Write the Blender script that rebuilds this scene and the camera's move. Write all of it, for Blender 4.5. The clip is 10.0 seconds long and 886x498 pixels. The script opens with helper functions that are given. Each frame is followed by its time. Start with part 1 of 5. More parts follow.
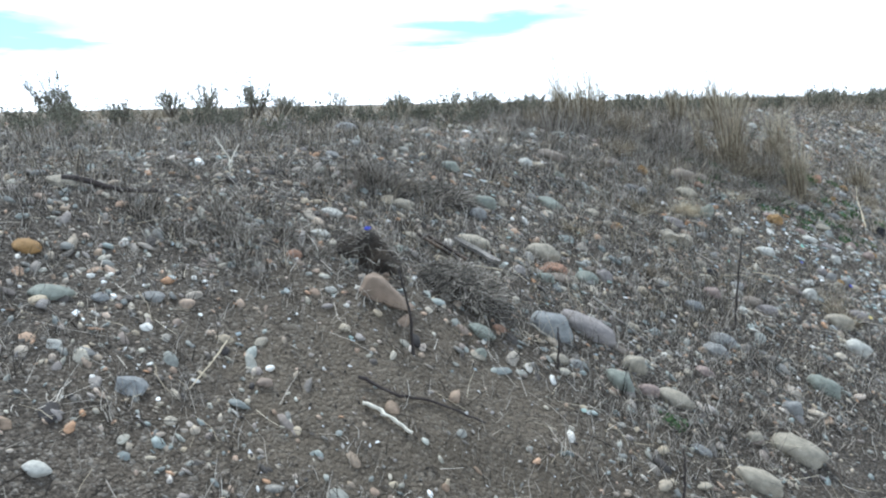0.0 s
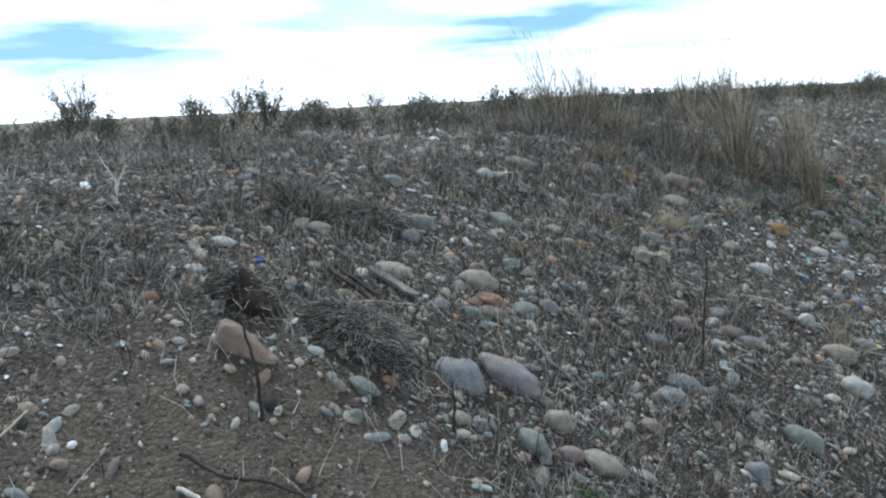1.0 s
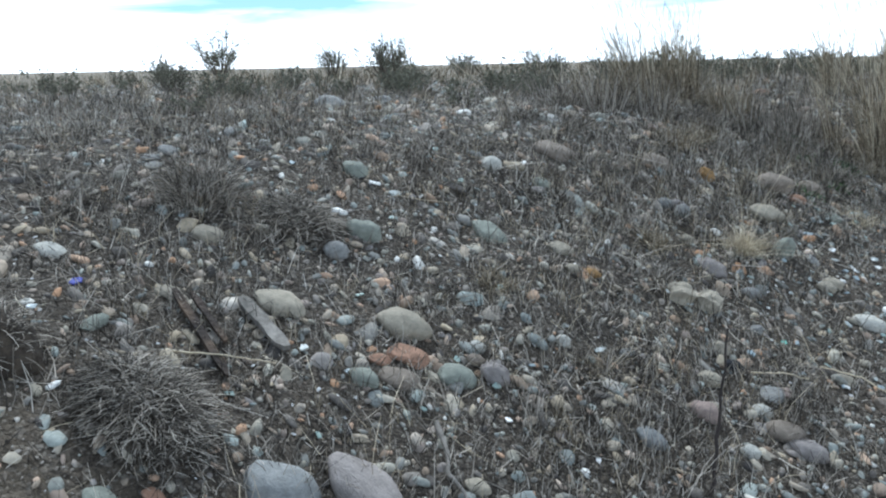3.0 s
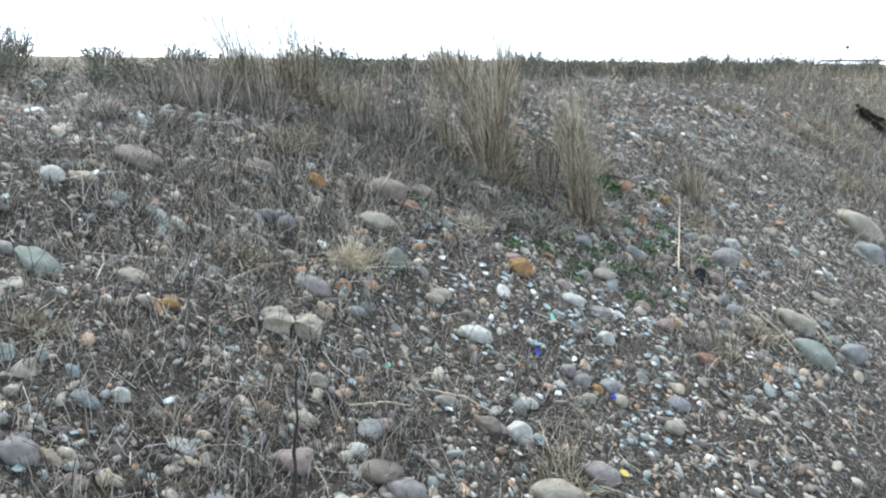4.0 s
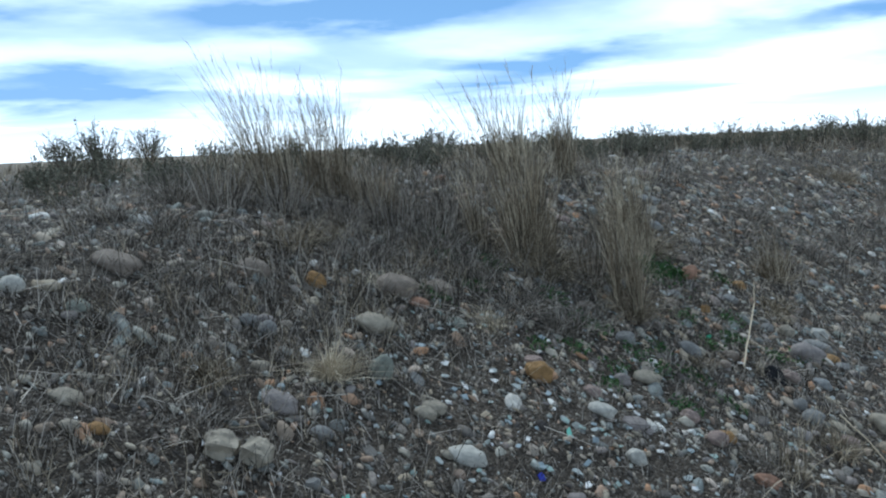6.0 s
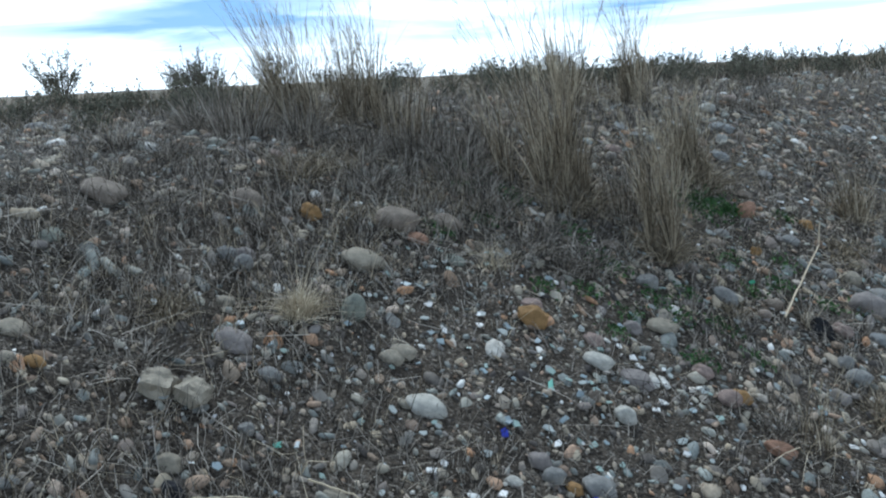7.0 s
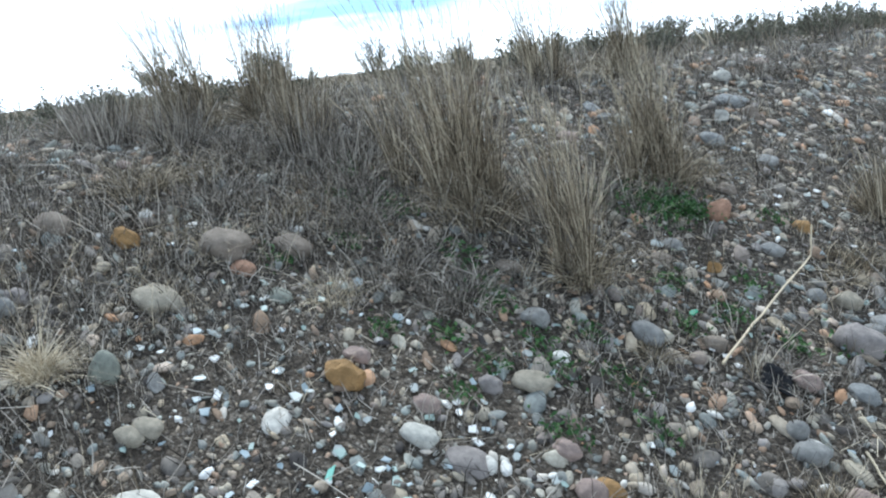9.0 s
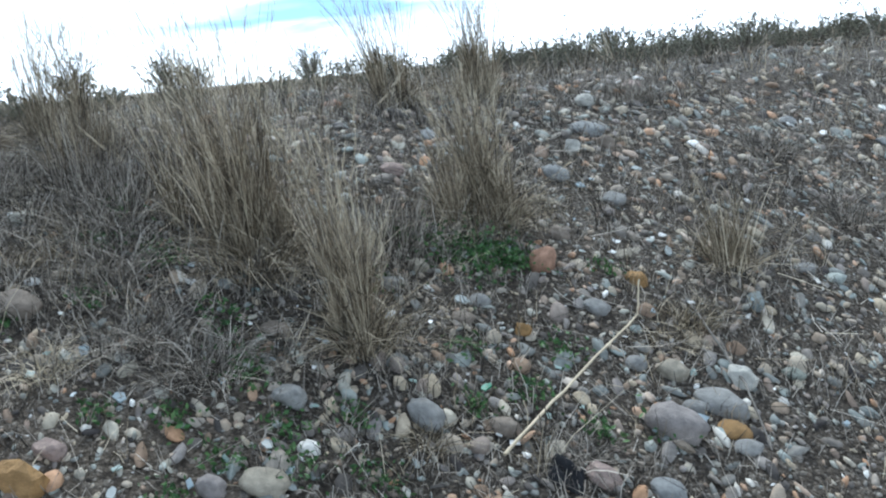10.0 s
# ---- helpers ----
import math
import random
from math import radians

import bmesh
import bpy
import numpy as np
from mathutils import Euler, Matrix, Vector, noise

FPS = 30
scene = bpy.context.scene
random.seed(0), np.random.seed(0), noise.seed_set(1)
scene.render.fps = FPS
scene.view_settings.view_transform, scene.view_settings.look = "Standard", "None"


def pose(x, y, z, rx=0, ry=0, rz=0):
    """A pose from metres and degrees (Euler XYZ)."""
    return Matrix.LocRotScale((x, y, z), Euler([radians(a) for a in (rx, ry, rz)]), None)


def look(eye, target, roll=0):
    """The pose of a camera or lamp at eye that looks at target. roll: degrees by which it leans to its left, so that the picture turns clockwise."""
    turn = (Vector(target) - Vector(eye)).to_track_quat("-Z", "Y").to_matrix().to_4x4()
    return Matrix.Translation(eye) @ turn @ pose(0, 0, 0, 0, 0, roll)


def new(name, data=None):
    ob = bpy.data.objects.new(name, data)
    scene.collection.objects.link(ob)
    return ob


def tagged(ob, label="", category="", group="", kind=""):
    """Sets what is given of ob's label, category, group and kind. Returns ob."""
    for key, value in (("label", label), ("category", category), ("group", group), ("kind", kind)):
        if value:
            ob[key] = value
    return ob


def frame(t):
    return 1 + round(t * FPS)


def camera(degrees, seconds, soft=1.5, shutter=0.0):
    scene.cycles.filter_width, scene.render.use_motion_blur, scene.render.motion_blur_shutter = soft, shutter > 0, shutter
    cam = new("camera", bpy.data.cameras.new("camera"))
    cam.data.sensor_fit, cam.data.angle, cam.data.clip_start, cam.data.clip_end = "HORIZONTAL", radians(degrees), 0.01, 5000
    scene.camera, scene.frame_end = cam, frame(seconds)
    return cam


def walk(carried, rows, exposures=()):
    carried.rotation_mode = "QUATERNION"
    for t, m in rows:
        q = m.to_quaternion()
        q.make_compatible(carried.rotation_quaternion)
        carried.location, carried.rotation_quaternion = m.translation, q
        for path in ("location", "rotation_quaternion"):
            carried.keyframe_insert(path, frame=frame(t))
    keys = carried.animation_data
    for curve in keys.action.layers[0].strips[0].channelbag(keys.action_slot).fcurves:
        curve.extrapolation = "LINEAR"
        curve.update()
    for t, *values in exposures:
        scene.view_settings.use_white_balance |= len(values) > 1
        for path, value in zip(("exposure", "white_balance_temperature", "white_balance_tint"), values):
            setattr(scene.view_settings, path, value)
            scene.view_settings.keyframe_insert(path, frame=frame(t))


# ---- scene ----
cam = camera(54.0, 10.0, soft=2.1)
PATH = [
    (0, (0.068, -0.377, 0.978), (0.042, 1.043, 0.740), -1.1),
    (0.5, (0.317, -0.098, 0.975), (0.300, 1.314, 0.693), -4.4),
    (1, (0.613, 0.145, 0.999), (0.481, 1.558, 0.760), -2.8),
    (1.5, (0.821, 0.460, 0.974), (0.625, 1.864, 0.721), 1.8),
    (2, (0.942, 0.828, 0.978), (0.483, 2.147, 0.628), -2.7),
    (2.2, (0.996, 0.937, 0.966), (0.426, 2.215, 0.626), -3.2),
    (3.3, (1.314, 1.433, 1.018), (1.076, 2.822, 0.726), 0.3),
    (3.5, (1.364, 1.549, 0.993), (1.293, 2.948, 0.660), 1.2),
    (4, (1.437, 1.681, 0.999), (1.537, 3.084, 0.693), 0.6),
    (4.5, (1.563, 1.768, 0.993), (1.745, 3.175, 0.748), 0.3),
    (5, (1.690, 1.780, 0.999), (1.819, 3.201, 0.809), -3.4),
    (5.5, (1.779, 1.812, 1.009), (1.837, 3.238, 0.817), -6.2),
    (6, (1.878, 2.023, 0.994), (1.759, 3.448, 0.823), -2.4),
    (6.2, (1.916, 2.097, 0.981), (1.745, 3.515, 0.799), -0.9),
    (7.3, (2.465, 2.349, 0.962), (2.097, 3.704, 0.646), -3.7),
    (7.5, (2.553, 2.393, 0.945), (2.234, 3.758, 0.613), -3.2),
    (8, (2.701, 2.634, 0.916), (2.267, 3.974, 0.615), -6.4),
    (8.5, (2.794, 2.916, 0.942), (2.297, 4.229, 0.624), -3.6),
    (9, (2.952, 3.152, 0.922), (2.367, 4.433, 0.623), -6.4),
    (9.5, (3.144, 3.381, 0.931), (2.593, 4.676, 0.623), -5.0),
    (10, (3.242, 3.673, 0.925), (2.721, 4.982, 0.628), -5.4),
]
EXPOSURES = [(0.0, 1.27, 5430, 4), (0.5, 0.79, 5380, 4), (1.0, 0.67, 5330, 3), (1.5, 0.54, 5280, 3), (2.0, 1.11, 5330, 3), (3.5, 0.89, 5330, 3), (4.0, 1.44, 5480, 4), (4.5, 0.83, 5380, 3), (5.0, 0.5, 5180, 2), (5.5, 0.27, 5180, 1), (6.0, 0.25, 5180, 1), (7.5, 0.9, 5330, 3), (8.0, 1.39, 5430, 4), (8.5, 1.17, 5380, 3), (9.0, 1.17, 5380, 3), (9.5, 1.1, 5380, 3), (10.0, 1.06, 5330, 3)]
walk(cam, [(t, look(eye, target, roll)) for t, eye, target, roll in PATH], EXPOSURES)

# ---------------- sky and light ----------------
SUN_ELEVATION, SUN_AZIMUTH = 52.0, -35.0
world = bpy.data.worlds.new("overcast_sky")
scene.world = world
world.use_nodes = True
wn, wl = world.node_tree.nodes, world.node_tree.links
wn.clear()


def wnode(kind, **values):
    n = wn.new(kind)
    for k, v in values.items():
        n.inputs[k].default_value = v
    return n


def wmath(op, a, b=None, clamp=False):
    n = wn.new("ShaderNodeMath")
    n.operation, n.use_clamp = op, clamp
    for i, v in enumerate((a, b)):
        if v is None:
            continue
        if isinstance(v, (int, float)):
            n.inputs[i].default_value = v
        else:
            wl.new(v, n.inputs[i])
    return n.outputs[0]


sky = wn.new("ShaderNodeTexSky")
sky.sky_type, sky.sun_disc = "NISHITA", False
sky.sun_elevation, sky.sun_rotation = radians(SUN_ELEVATION), radians(SUN_AZIMUTH)
coord = wn.new("ShaderNodeTexCoord")
sep = wn.new("ShaderNodeSeparateXYZ")
wl.new(coord.outputs["Generated"], sep.inputs[0])
up = wmath("MAXIMUM", sep.outputs["Z"], 0.0)
lift = wmath("ADD", up, 0.055)
comb = wn.new("ShaderNodeCombineXYZ")
wl.new(wmath("DIVIDE", sep.outputs["X"], lift), comb.inputs[0])
wl.new(wmath("DIVIDE", sep.outputs["Y"], lift), comb.inputs[1])
cloud_noise = wnode("ShaderNodeTexNoise", Scale=0.30, Detail=6.0, Roughness=0.5, Distortion=0.4)
wl.new(comb.outputs[0], cloud_noise.inputs["Vector"])
band = wn.new("ShaderNodeMapRange")
band.inputs["From Min"].default_value, band.inputs["From Max"].default_value = 0.43, 0.60
band.interpolation_type = "SMOOTHSTEP"
wl.new(cloud_noise.outputs["Fac"], band.inputs["Value"])
low = wn.new("ShaderNodeMapRange")
low.inputs["From Min"].default_value, low.inputs["From Max"].default_value = 0.0, 0.045
wl.new(up, low.inputs["Value"])
thin = wmath("MULTIPLY", wmath("MULTIPLY", band.outputs[0], low.outputs[0]), 0.6)
azimuth = wmath("ARCTAN2", sep.outputs["X"], sep.outputs["Y"])
ragged = wnode("ShaderNodeTexNoise", Scale=7.0, Detail=5.0, Roughness=0.55)
squash = wn.new("ShaderNodeMapping")
squash.inputs["Scale"].default_value = (1, 1, 5)
wl.new(coord.outputs["Generated"], squash.inputs["Vector"])
wl.new(squash.outputs[0], ragged.inputs["Vector"])
wobble = wmath("MULTIPLY", wmath("SUBTRACT", ragged.outputs["Fac"], 0.5), 0.05)


def long_cloud(az_deg, elevation, wide_deg, deep, rise=0.0):
    """A long flat cloud low over the horizon, as a soft ragged lens."""
    da = wmath("SUBTRACT", azimuth, radians(az_deg))
    de = wmath("SUBTRACT", wmath("ADD", sep.outputs["Z"], wobble), wmath("ADD", wmath("MULTIPLY", da, rise), elevation))
    a2 = wmath("POWER", wmath("ABSOLUTE", wmath("DIVIDE", da, radians(wide_deg))), 2.0)
    e2 = wmath("POWER", wmath("ABSOLUTE", wmath("DIVIDE", de, deep)), 2.0)
    return wmath("EXPONENT", wmath("MULTIPLY", wmath("ADD", a2, e2), -1.0))


shade = thin
for args in ((2.5, 0.082, 10, 0.017, 0.10), (-28, 0.078, 11, 0.020, 0.08), (-13, 0.150, 15, 0.022, 0.05), (24, 0.125, 9, 0.014, 0.1), (-40, 0.13, 10, 0.02, 0.0), (45, 0.09, 12, 0.016, 0.0)):
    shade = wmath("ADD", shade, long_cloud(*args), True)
blue_gap = long_cloud(31, 0.098, 7, 0.016, 0.05)
bright = wn.new("ShaderNodeMapRange")
for k, v in (("From Min", 0.0), ("From Max", 0.55), ("To Min", 1.6), ("To Max", 0.50)):
    bright.inputs[k].default_value = v
wl.new(up, bright.inputs["Value"])
cloud = wn.new("ShaderNodeMix")
cloud.data_type = "RGBA"
cloud.inputs["A"].default_value = (1.0, 1.0, 1.0, 1)
cloud.inputs["B"].default_value = (0.17, 0.29, 0.48, 1)
wl.new(shade, cloud.inputs["Factor"])
cloud_bg = wn.new("ShaderNodeBackground")
gap = wn.new("ShaderNodeMix")
gap.data_type = "RGBA"
wl.new(blue_gap, gap.inputs["Factor"])
wl.new(cloud.outputs["Result"], gap.inputs["A"])
gap.inputs["B"].default_value = (0.10, 0.42, 0.72, 1)
wl.new(gap.outputs["Result"], cloud_bg.inputs["Color"])
wl.new(bright.outputs[0], cloud_bg.inputs["Strength"])
sky_bg = wnode("ShaderNodeBackground", Strength=0.08)
wl.new(sky.outputs[0], sky_bg.inputs["Color"])
sky_mix = wnode("ShaderNodeMixShader", Fac=0.82)
wl.new(sky_bg.outputs[0], sky_mix.inputs[1])
wl.new(cloud_bg.outputs[0], sky_mix.inputs[2])
wout = wn.new("ShaderNodeOutputWorld")
wl.new(sky_mix.outputs[0], wout.inputs["Surface"])

sun_data = bpy.data.lights.new("sun", "SUN")
sun_data.energy, sun_data.angle, sun_data.color = 2.2, radians(16), (1.0, 0.95, 0.88)
sun = new("sun", sun_data)
az, el = radians(SUN_AZIMUTH), radians(SUN_ELEVATION)
sun.matrix_world = look((0, 0, 30), (-math.sin(az) * math.cos(el), -math.cos(az) * math.cos(el), 30 - math.sin(el)))


# ---------------- materials ----------------
def ramp(nt, stops, source):
    r = nt.nodes.new("ShaderNodeValToRGB")
    e = r.color_ramp.elements
    while len(e) < len(stops):
        e.new(0.5)
    for el_, (p, c) in zip(e, stops):
        el_.position, el_.color = p, (*c, 1)
    nt.links.new(source, r.inputs[0])
    return r.outputs[0]


def material(name, stops, pick="noise", scale=6.0, rough=0.85, grain=60.0, bump=0.3, speck=0.25, bump_distance=0.004):
    """A matt natural surface: a colour from the stops, picked by noise, object or island, mottled by finer grain."""
    m = bpy.data.materials.new(name)
    m.use_nodes = True
    nt = m.node_tree
    b = nt.nodes["Principled BSDF"]
    b.inputs["Roughness"].default_value = rough
    b.inputs["Specular IOR Level"].default_value = 0.25
    tc = nt.nodes.new("ShaderNodeTexCoord")
    if pick == "noise":
        n = nt.nodes.new("ShaderNodeTexNoise")
        n.inputs["Scale"].default_value, n.inputs["Detail"].default_value = scale, 6.0
        nt.links.new(tc.outputs["Object"], n.inputs["Vector"])
        stretch = nt.nodes.new("ShaderNodeMapRange")
        stretch.inputs["From Min"].default_value, stretch.inputs["From Max"].default_value = 0.3, 0.7
        nt.links.new(n.outputs["Fac"], stretch.inputs["Value"])
        source = stretch.outputs[0]
    elif pick == "object":
        source = nt.nodes.new("ShaderNodeObjectInfo").outputs["Random"]
    else:
        source = nt.nodes.new("ShaderNodeNewGeometry").outputs["Random Per Island"]
    colour = ramp(nt, stops, source)
    fine = nt.nodes.new("ShaderNodeTexNoise")
    fine.inputs["Scale"].default_value, fine.inputs["Detail"].default_value = grain, 5.0
    fine.inputs["Roughness"].default_value = 0.65
    nt.links.new(tc.outputs["Object"], fine.inputs["Vector"])
    mid = nt.nodes.new("ShaderNodeTexNoise")
    mid.inputs["Scale"].default_value, mid.inputs["Detail"].default_value = grain * 0.22, 3.0
    nt.links.new(tc.outputs["Object"], mid.inputs["Vector"])
    both = nt.nodes.new("ShaderNodeMath")
    both.operation = "ADD"
    nt.links.new(fine.outputs["Fac"], both.inputs[0])
    nt.links.new(mid.outputs["Fac"], both.inputs[1])
    val = nt.nodes.new("ShaderNodeMapRange")
    for k, v in (("From Min", 0.6), ("From Max", 1.4), ("To Min", 1 - 1.6 * speck), ("To Max", 1 + 1.6 * speck)):
        val.inputs[k].default_value = v
    nt.links.new(both.outputs[0], val.inputs["Value"])
    hsv = nt.nodes.new("ShaderNodeHueSaturation")
    nt.links.new(colour, hsv.inputs["Color"])
    nt.links.new(val.outputs[0], hsv.inputs["Value"])
    nt.links.new(hsv.outputs[0], b.inputs["Base Color"])
    if bump:
        bp = nt.nodes.new("ShaderNodeBump")
        bp.inputs["Strength"].default_value, bp.inputs["Distance"].default_value = bump, bump_distance
        nt.links.new(fine.outputs["Fac"], bp.inputs["Height"])
        nt.links.new(bp.outputs[0], b.inputs["Normal"])
    return m


def tone(c, d=0.16):
    """Three stops round one colour: darker, as it is, lighter."""
    return [(0.0, tuple(v * (1 - d) for v in c)), (0.5, c), (1.0, tuple(min(1, v * (1 + d)) for v in c))]


M_SOIL = material("soil", [(0.0, (0.034, 0.027, 0.020)), (0.5, (0.066, 0.052, 0.038)), (1.0, (0.13, 0.103, 0.074))], scale=1.6, grain=55, bump=0.9, speck=0.3, bump_distance=0.012)


def crumbly(m):
    """Crumbs and specks of earth and fine gravel worked into the soil, about a centimetre across."""
    nt = m.node_tree
    b = nt.nodes["Principled BSDF"]
    base = b.inputs["Base Color"].links[0].from_socket
    tc = nt.nodes.new("ShaderNodeTexCoord")
    out = base
    height_sum = None
    for scale, amount in ((70, 0.42), (170, 0.38)):
        v = nt.nodes.new("ShaderNodeTexVoronoi")
        v.inputs["Scale"].default_value = scale
        nt.links.new(tc.outputs["Object"], v.inputs["Vector"])
        pick = nt.nodes.new("ShaderNodeSeparateColor")
        nt.links.new(v.outputs["Color"], pick.inputs[0])
        col = ramp(nt, [(0.0, (0.014, 0.011, 0.009)), (0.4, (0.036, 0.029, 0.022)), (0.7, (0.09, 0.073, 0.055)), (0.9, (0.20, 0.17, 0.135)), (1.0, (0.42, 0.39, 0.34))], pick.outputs[0])
        mix = nt.nodes.new("ShaderNodeMix")
        mix.data_type = "RGBA"
        mix.inputs["Factor"].default_value = amount
        nt.links.new(out, mix.inputs["A"])
        nt.links.new(col, mix.inputs["B"])
        out = mix.outputs["Result"]
        h = nt.nodes.new("ShaderNodeMath")
        h.operation = "MULTIPLY"
        h.inputs[1].default_value = -70 / scale
        nt.links.new(v.outputs["Distance"], h.inputs[0])
        if height_sum is None:
            height_sum = h.outputs[0]
        else:
            a = nt.nodes.new("ShaderNodeMath")
            nt.links.new(height_sum, a.inputs[0])
            nt.links.new(h.outputs[0], a.inputs[1])
            height_sum = a.outputs[0]
    # the dry, dusty patch of bare earth low on the bank, with a ragged edge
    away = nt.nodes.new("ShaderNodeVectorMath")
    away.operation = "DISTANCE"
    flat = nt.nodes.new("ShaderNodeMapping")
    flat.inputs["Scale"].default_value = (0.62, 1.0, 0.0)
    nt.links.new(tc.outputs["Object"], flat.inputs["Vector"])
    nt.links.new(flat.outputs[0], away.inputs[0])
    away.inputs[1].default_value = (0.0, 2.08, 0.0)
    rag_edge = nt.nodes.new("ShaderNodeTexNoise")
    rag_edge.inputs["Scale"].default_value, rag_edge.inputs["Detail"].default_value = 5.0, 5.0
    nt.links.new(tc.outputs["Object"], rag_edge.inputs["Vector"])
    wob = nt.nodes.new("ShaderNodeMath")
    wob.operation = "MULTIPLY_ADD"
    wob.inputs[1].default_value, wob.inputs[2].default_value = 0.9, -0.45
    nt.links.new(rag_edge.outputs["Fac"], wob.inputs[0])
    total = nt.nodes.new("ShaderNodeMath")
    nt.links.new(away.outputs["Value"], total.inputs[0])
    nt.links.new(wob.outputs[0], total.inputs[1])
    dusty = nt.nodes.new("ShaderNodeMapRange")
    for k, v in (("From Min", 0.66), ("From Max", 0.26), ("To Min", 0.0), ("To Max", 0.48)):
        dusty.inputs[k].default_value = v
    nt.links.new(total.outputs[0], dusty.inputs["Value"])
    dust = nt.nodes.new("ShaderNodeMix")
    dust.data_type = "RGBA"
    dust.inputs["B"].default_value = (0.165, 0.132, 0.092, 1)
    nt.links.new(dusty.outputs[0], dust.inputs["Factor"])
    nt.links.new(out, dust.inputs["A"])
    # beyond the bank the ground is covered by short dry grass
    off = nt.nodes.new("ShaderNodeVectorMath")
    off.operation = "DISTANCE"
    off.inputs[1].default_value = (1.5, 4.0, 0.7)
    nt.links.new(tc.outputs["Object"], off.inputs[0])
    grassy = nt.nodes.new("ShaderNodeMapRange")
    for k, v in (("From Min", 5.0), ("From Max", 12.0), ("To Min", 0.0), ("To Max", 0.75)):
        grassy.inputs[k].default_value = v
    nt.links.new(off.outputs["Value"], grassy.inputs["Value"])
    thatch = nt.nodes.new("ShaderNodeMix")
    thatch.data_type = "RGBA"
    thatch.inputs["B"].default_value = (0.175, 0.142, 0.096, 1)
    nt.links.new(grassy.outputs[0], thatch.inputs["Factor"])
    nt.links.new(dust.outputs["Result"], thatch.inputs["A"])
    nt.links.new(thatch.outputs["Result"], b.inputs["Base Color"])
    bp = nt.nodes.new("ShaderNodeBump")
    bp.inputs["Strength"].default_value, bp.inputs["Distance"].default_value = 0.9, 0.012
    nt.links.new(height_sum, bp.inputs["Height"])
    old = b.inputs["Normal"].links[0].from_socket
    nt.links.new(old, bp.inputs["Normal"])
    nt.links.new(bp.outputs[0], b.inputs["Normal"])


crumbly(M_SOIL)
TONES = {
    "tan": (0.315, 0.278, 0.215), "grey": (0.245, 0.238, 0.222), "mauve": (0.255, 0.226, 0.208), "white": (0.47, 0.45, 0.395),
    "ochre": (0.30, 0.182, 0.075), "bluegrey": (0.235, 0.236, 0.228), "greenish": (0.235, 0.245, 0.205), "terracotta": (0.30, 0.178, 0.118),
    "rust": (0.25, 0.188, 0.138), "black": (0.022, 0.022, 0.026), "brown": (0.215, 0.178, 0.142), "pink": (0.29, 0.222, 0.19)}
M_STONE = {k: material("stone_" + k, tone(c), scale=3, rough=0.8, grain=22, bump=0.45, speck=0.2, bump_distance=0.02) for k, c in TONES.items()}
M_GRAVEL = material("gravel", [(0.0, (0.040, 0.035, 0.033)), (0.15, (0.195, 0.173, 0.148)), (0.29, (0.205, 0.222, 0.208)), (0.42, (0.38, 0.315, 0.222)), (0.54, (0.235, 0.214, 0.196)),
                               (0.65, (0.225, 0.158, 0.107)), (0.76, (0.41, 0.368, 0.292)), (0.85, (0.28, 0.312, 0.29)), (0.925, (0.39, 0.228, 0.126)), (0.975, (0.52, 0.49, 0.43)), (1.0, (0.76, 0.75, 0.71))],
                    pick="island", grain=90, bump=0.2, speck=0.30)
M_GRIT = material("grit", [(0.0, (0.022, 0.018, 0.014)), (0.5, (0.082, 0.066, 0.050)), (0.8, (0.19, 0.16, 0.128)), (0.94, (0.34, 0.31, 0.27)), (1.0, (0.68, 0.68, 0.67))], pick="island", grain=120, bump=0.0, speck=0.15)
M_STRAW = material("straw", [(0.0, (0.026, 0.020, 0.013)), (0.35, (0.125, 0.098, 0.063)), (0.7, (0.32, 0.262, 0.178)), (1.0, (0.64, 0.55, 0.40))], pick="island", grain=30, bump=0.0, speck=0.15, rough=0.7)
M_PALE_STRAW = material("pale_straw", [(0.0, (0.33, 0.275, 0.19)), (0.6, (0.52, 0.44, 0.31)), (1.0, (0.72, 0.64, 0.48))], pick="island", grain=30, bump=0.0, speck=0.15, rough=0.7)
M_DEAD = material("dead_stems", [(0.0, (0.014, 0.0115, 0.009)), (0.33, (0.072, 0.061, 0.049)), (0.58, (0.205, 0.178, 0.145)), (0.84, (0.40, 0.355, 0.295)), (1.0, (0.60, 0.545, 0.46))], pick="island", grain=30, bump=0.0, speck=0.15)
M_SAGE = material("scrub_leaf", [(0.0, (0.085, 0.084, 0.060)), (0.5, (0.145, 0.142, 0.100)), (1.0, (0.24, 0.23, 0.17))], pick="island", grain=20, bump=0.0, speck=0.15)
M_GREEN = material("green_leaf", [(0.0, (0.028, 0.065, 0.020)), (0.5, (0.050, 0.112, 0.032)), (1.0, (0.10, 0.17, 0.055))], pick="island", grain=20, bump=0.0, speck=0.15, rough=0.6)
M_TWIG = material("dark_twig", tone((0.045, 0.036, 0.032)), grain=80, bump=0.4)
M_WEATHERED = material("weathered_wood", tone((0.19, 0.172, 0.15), 0.35), scale=20, grain=90, bump=0.7, speck=0.3)
M_PALE_WOOD = material("bleached_wood", tone((0.6, 0.55, 0.45)), scale=30, grain=80, bump=0.4)
M_CHARRED = material("charred_wood", [(0.0, (0.018, 0.014, 0.012)), (0.6, (0.05, 0.036, 0.028)), (1.0, (0.13, 0.09, 0.06))], scale=9, grain=40, bump=1.0, bump_distance=0.02)
M_BRANCH = material("grey_branch", [(0.0, (0.06, 0.050, 0.040)), (0.5, (0.13, 0.111, 0.088)), (1.0, (0.26, 0.225, 0.18))], pick="island", grain=30, bump=0.0, speck=0.15)
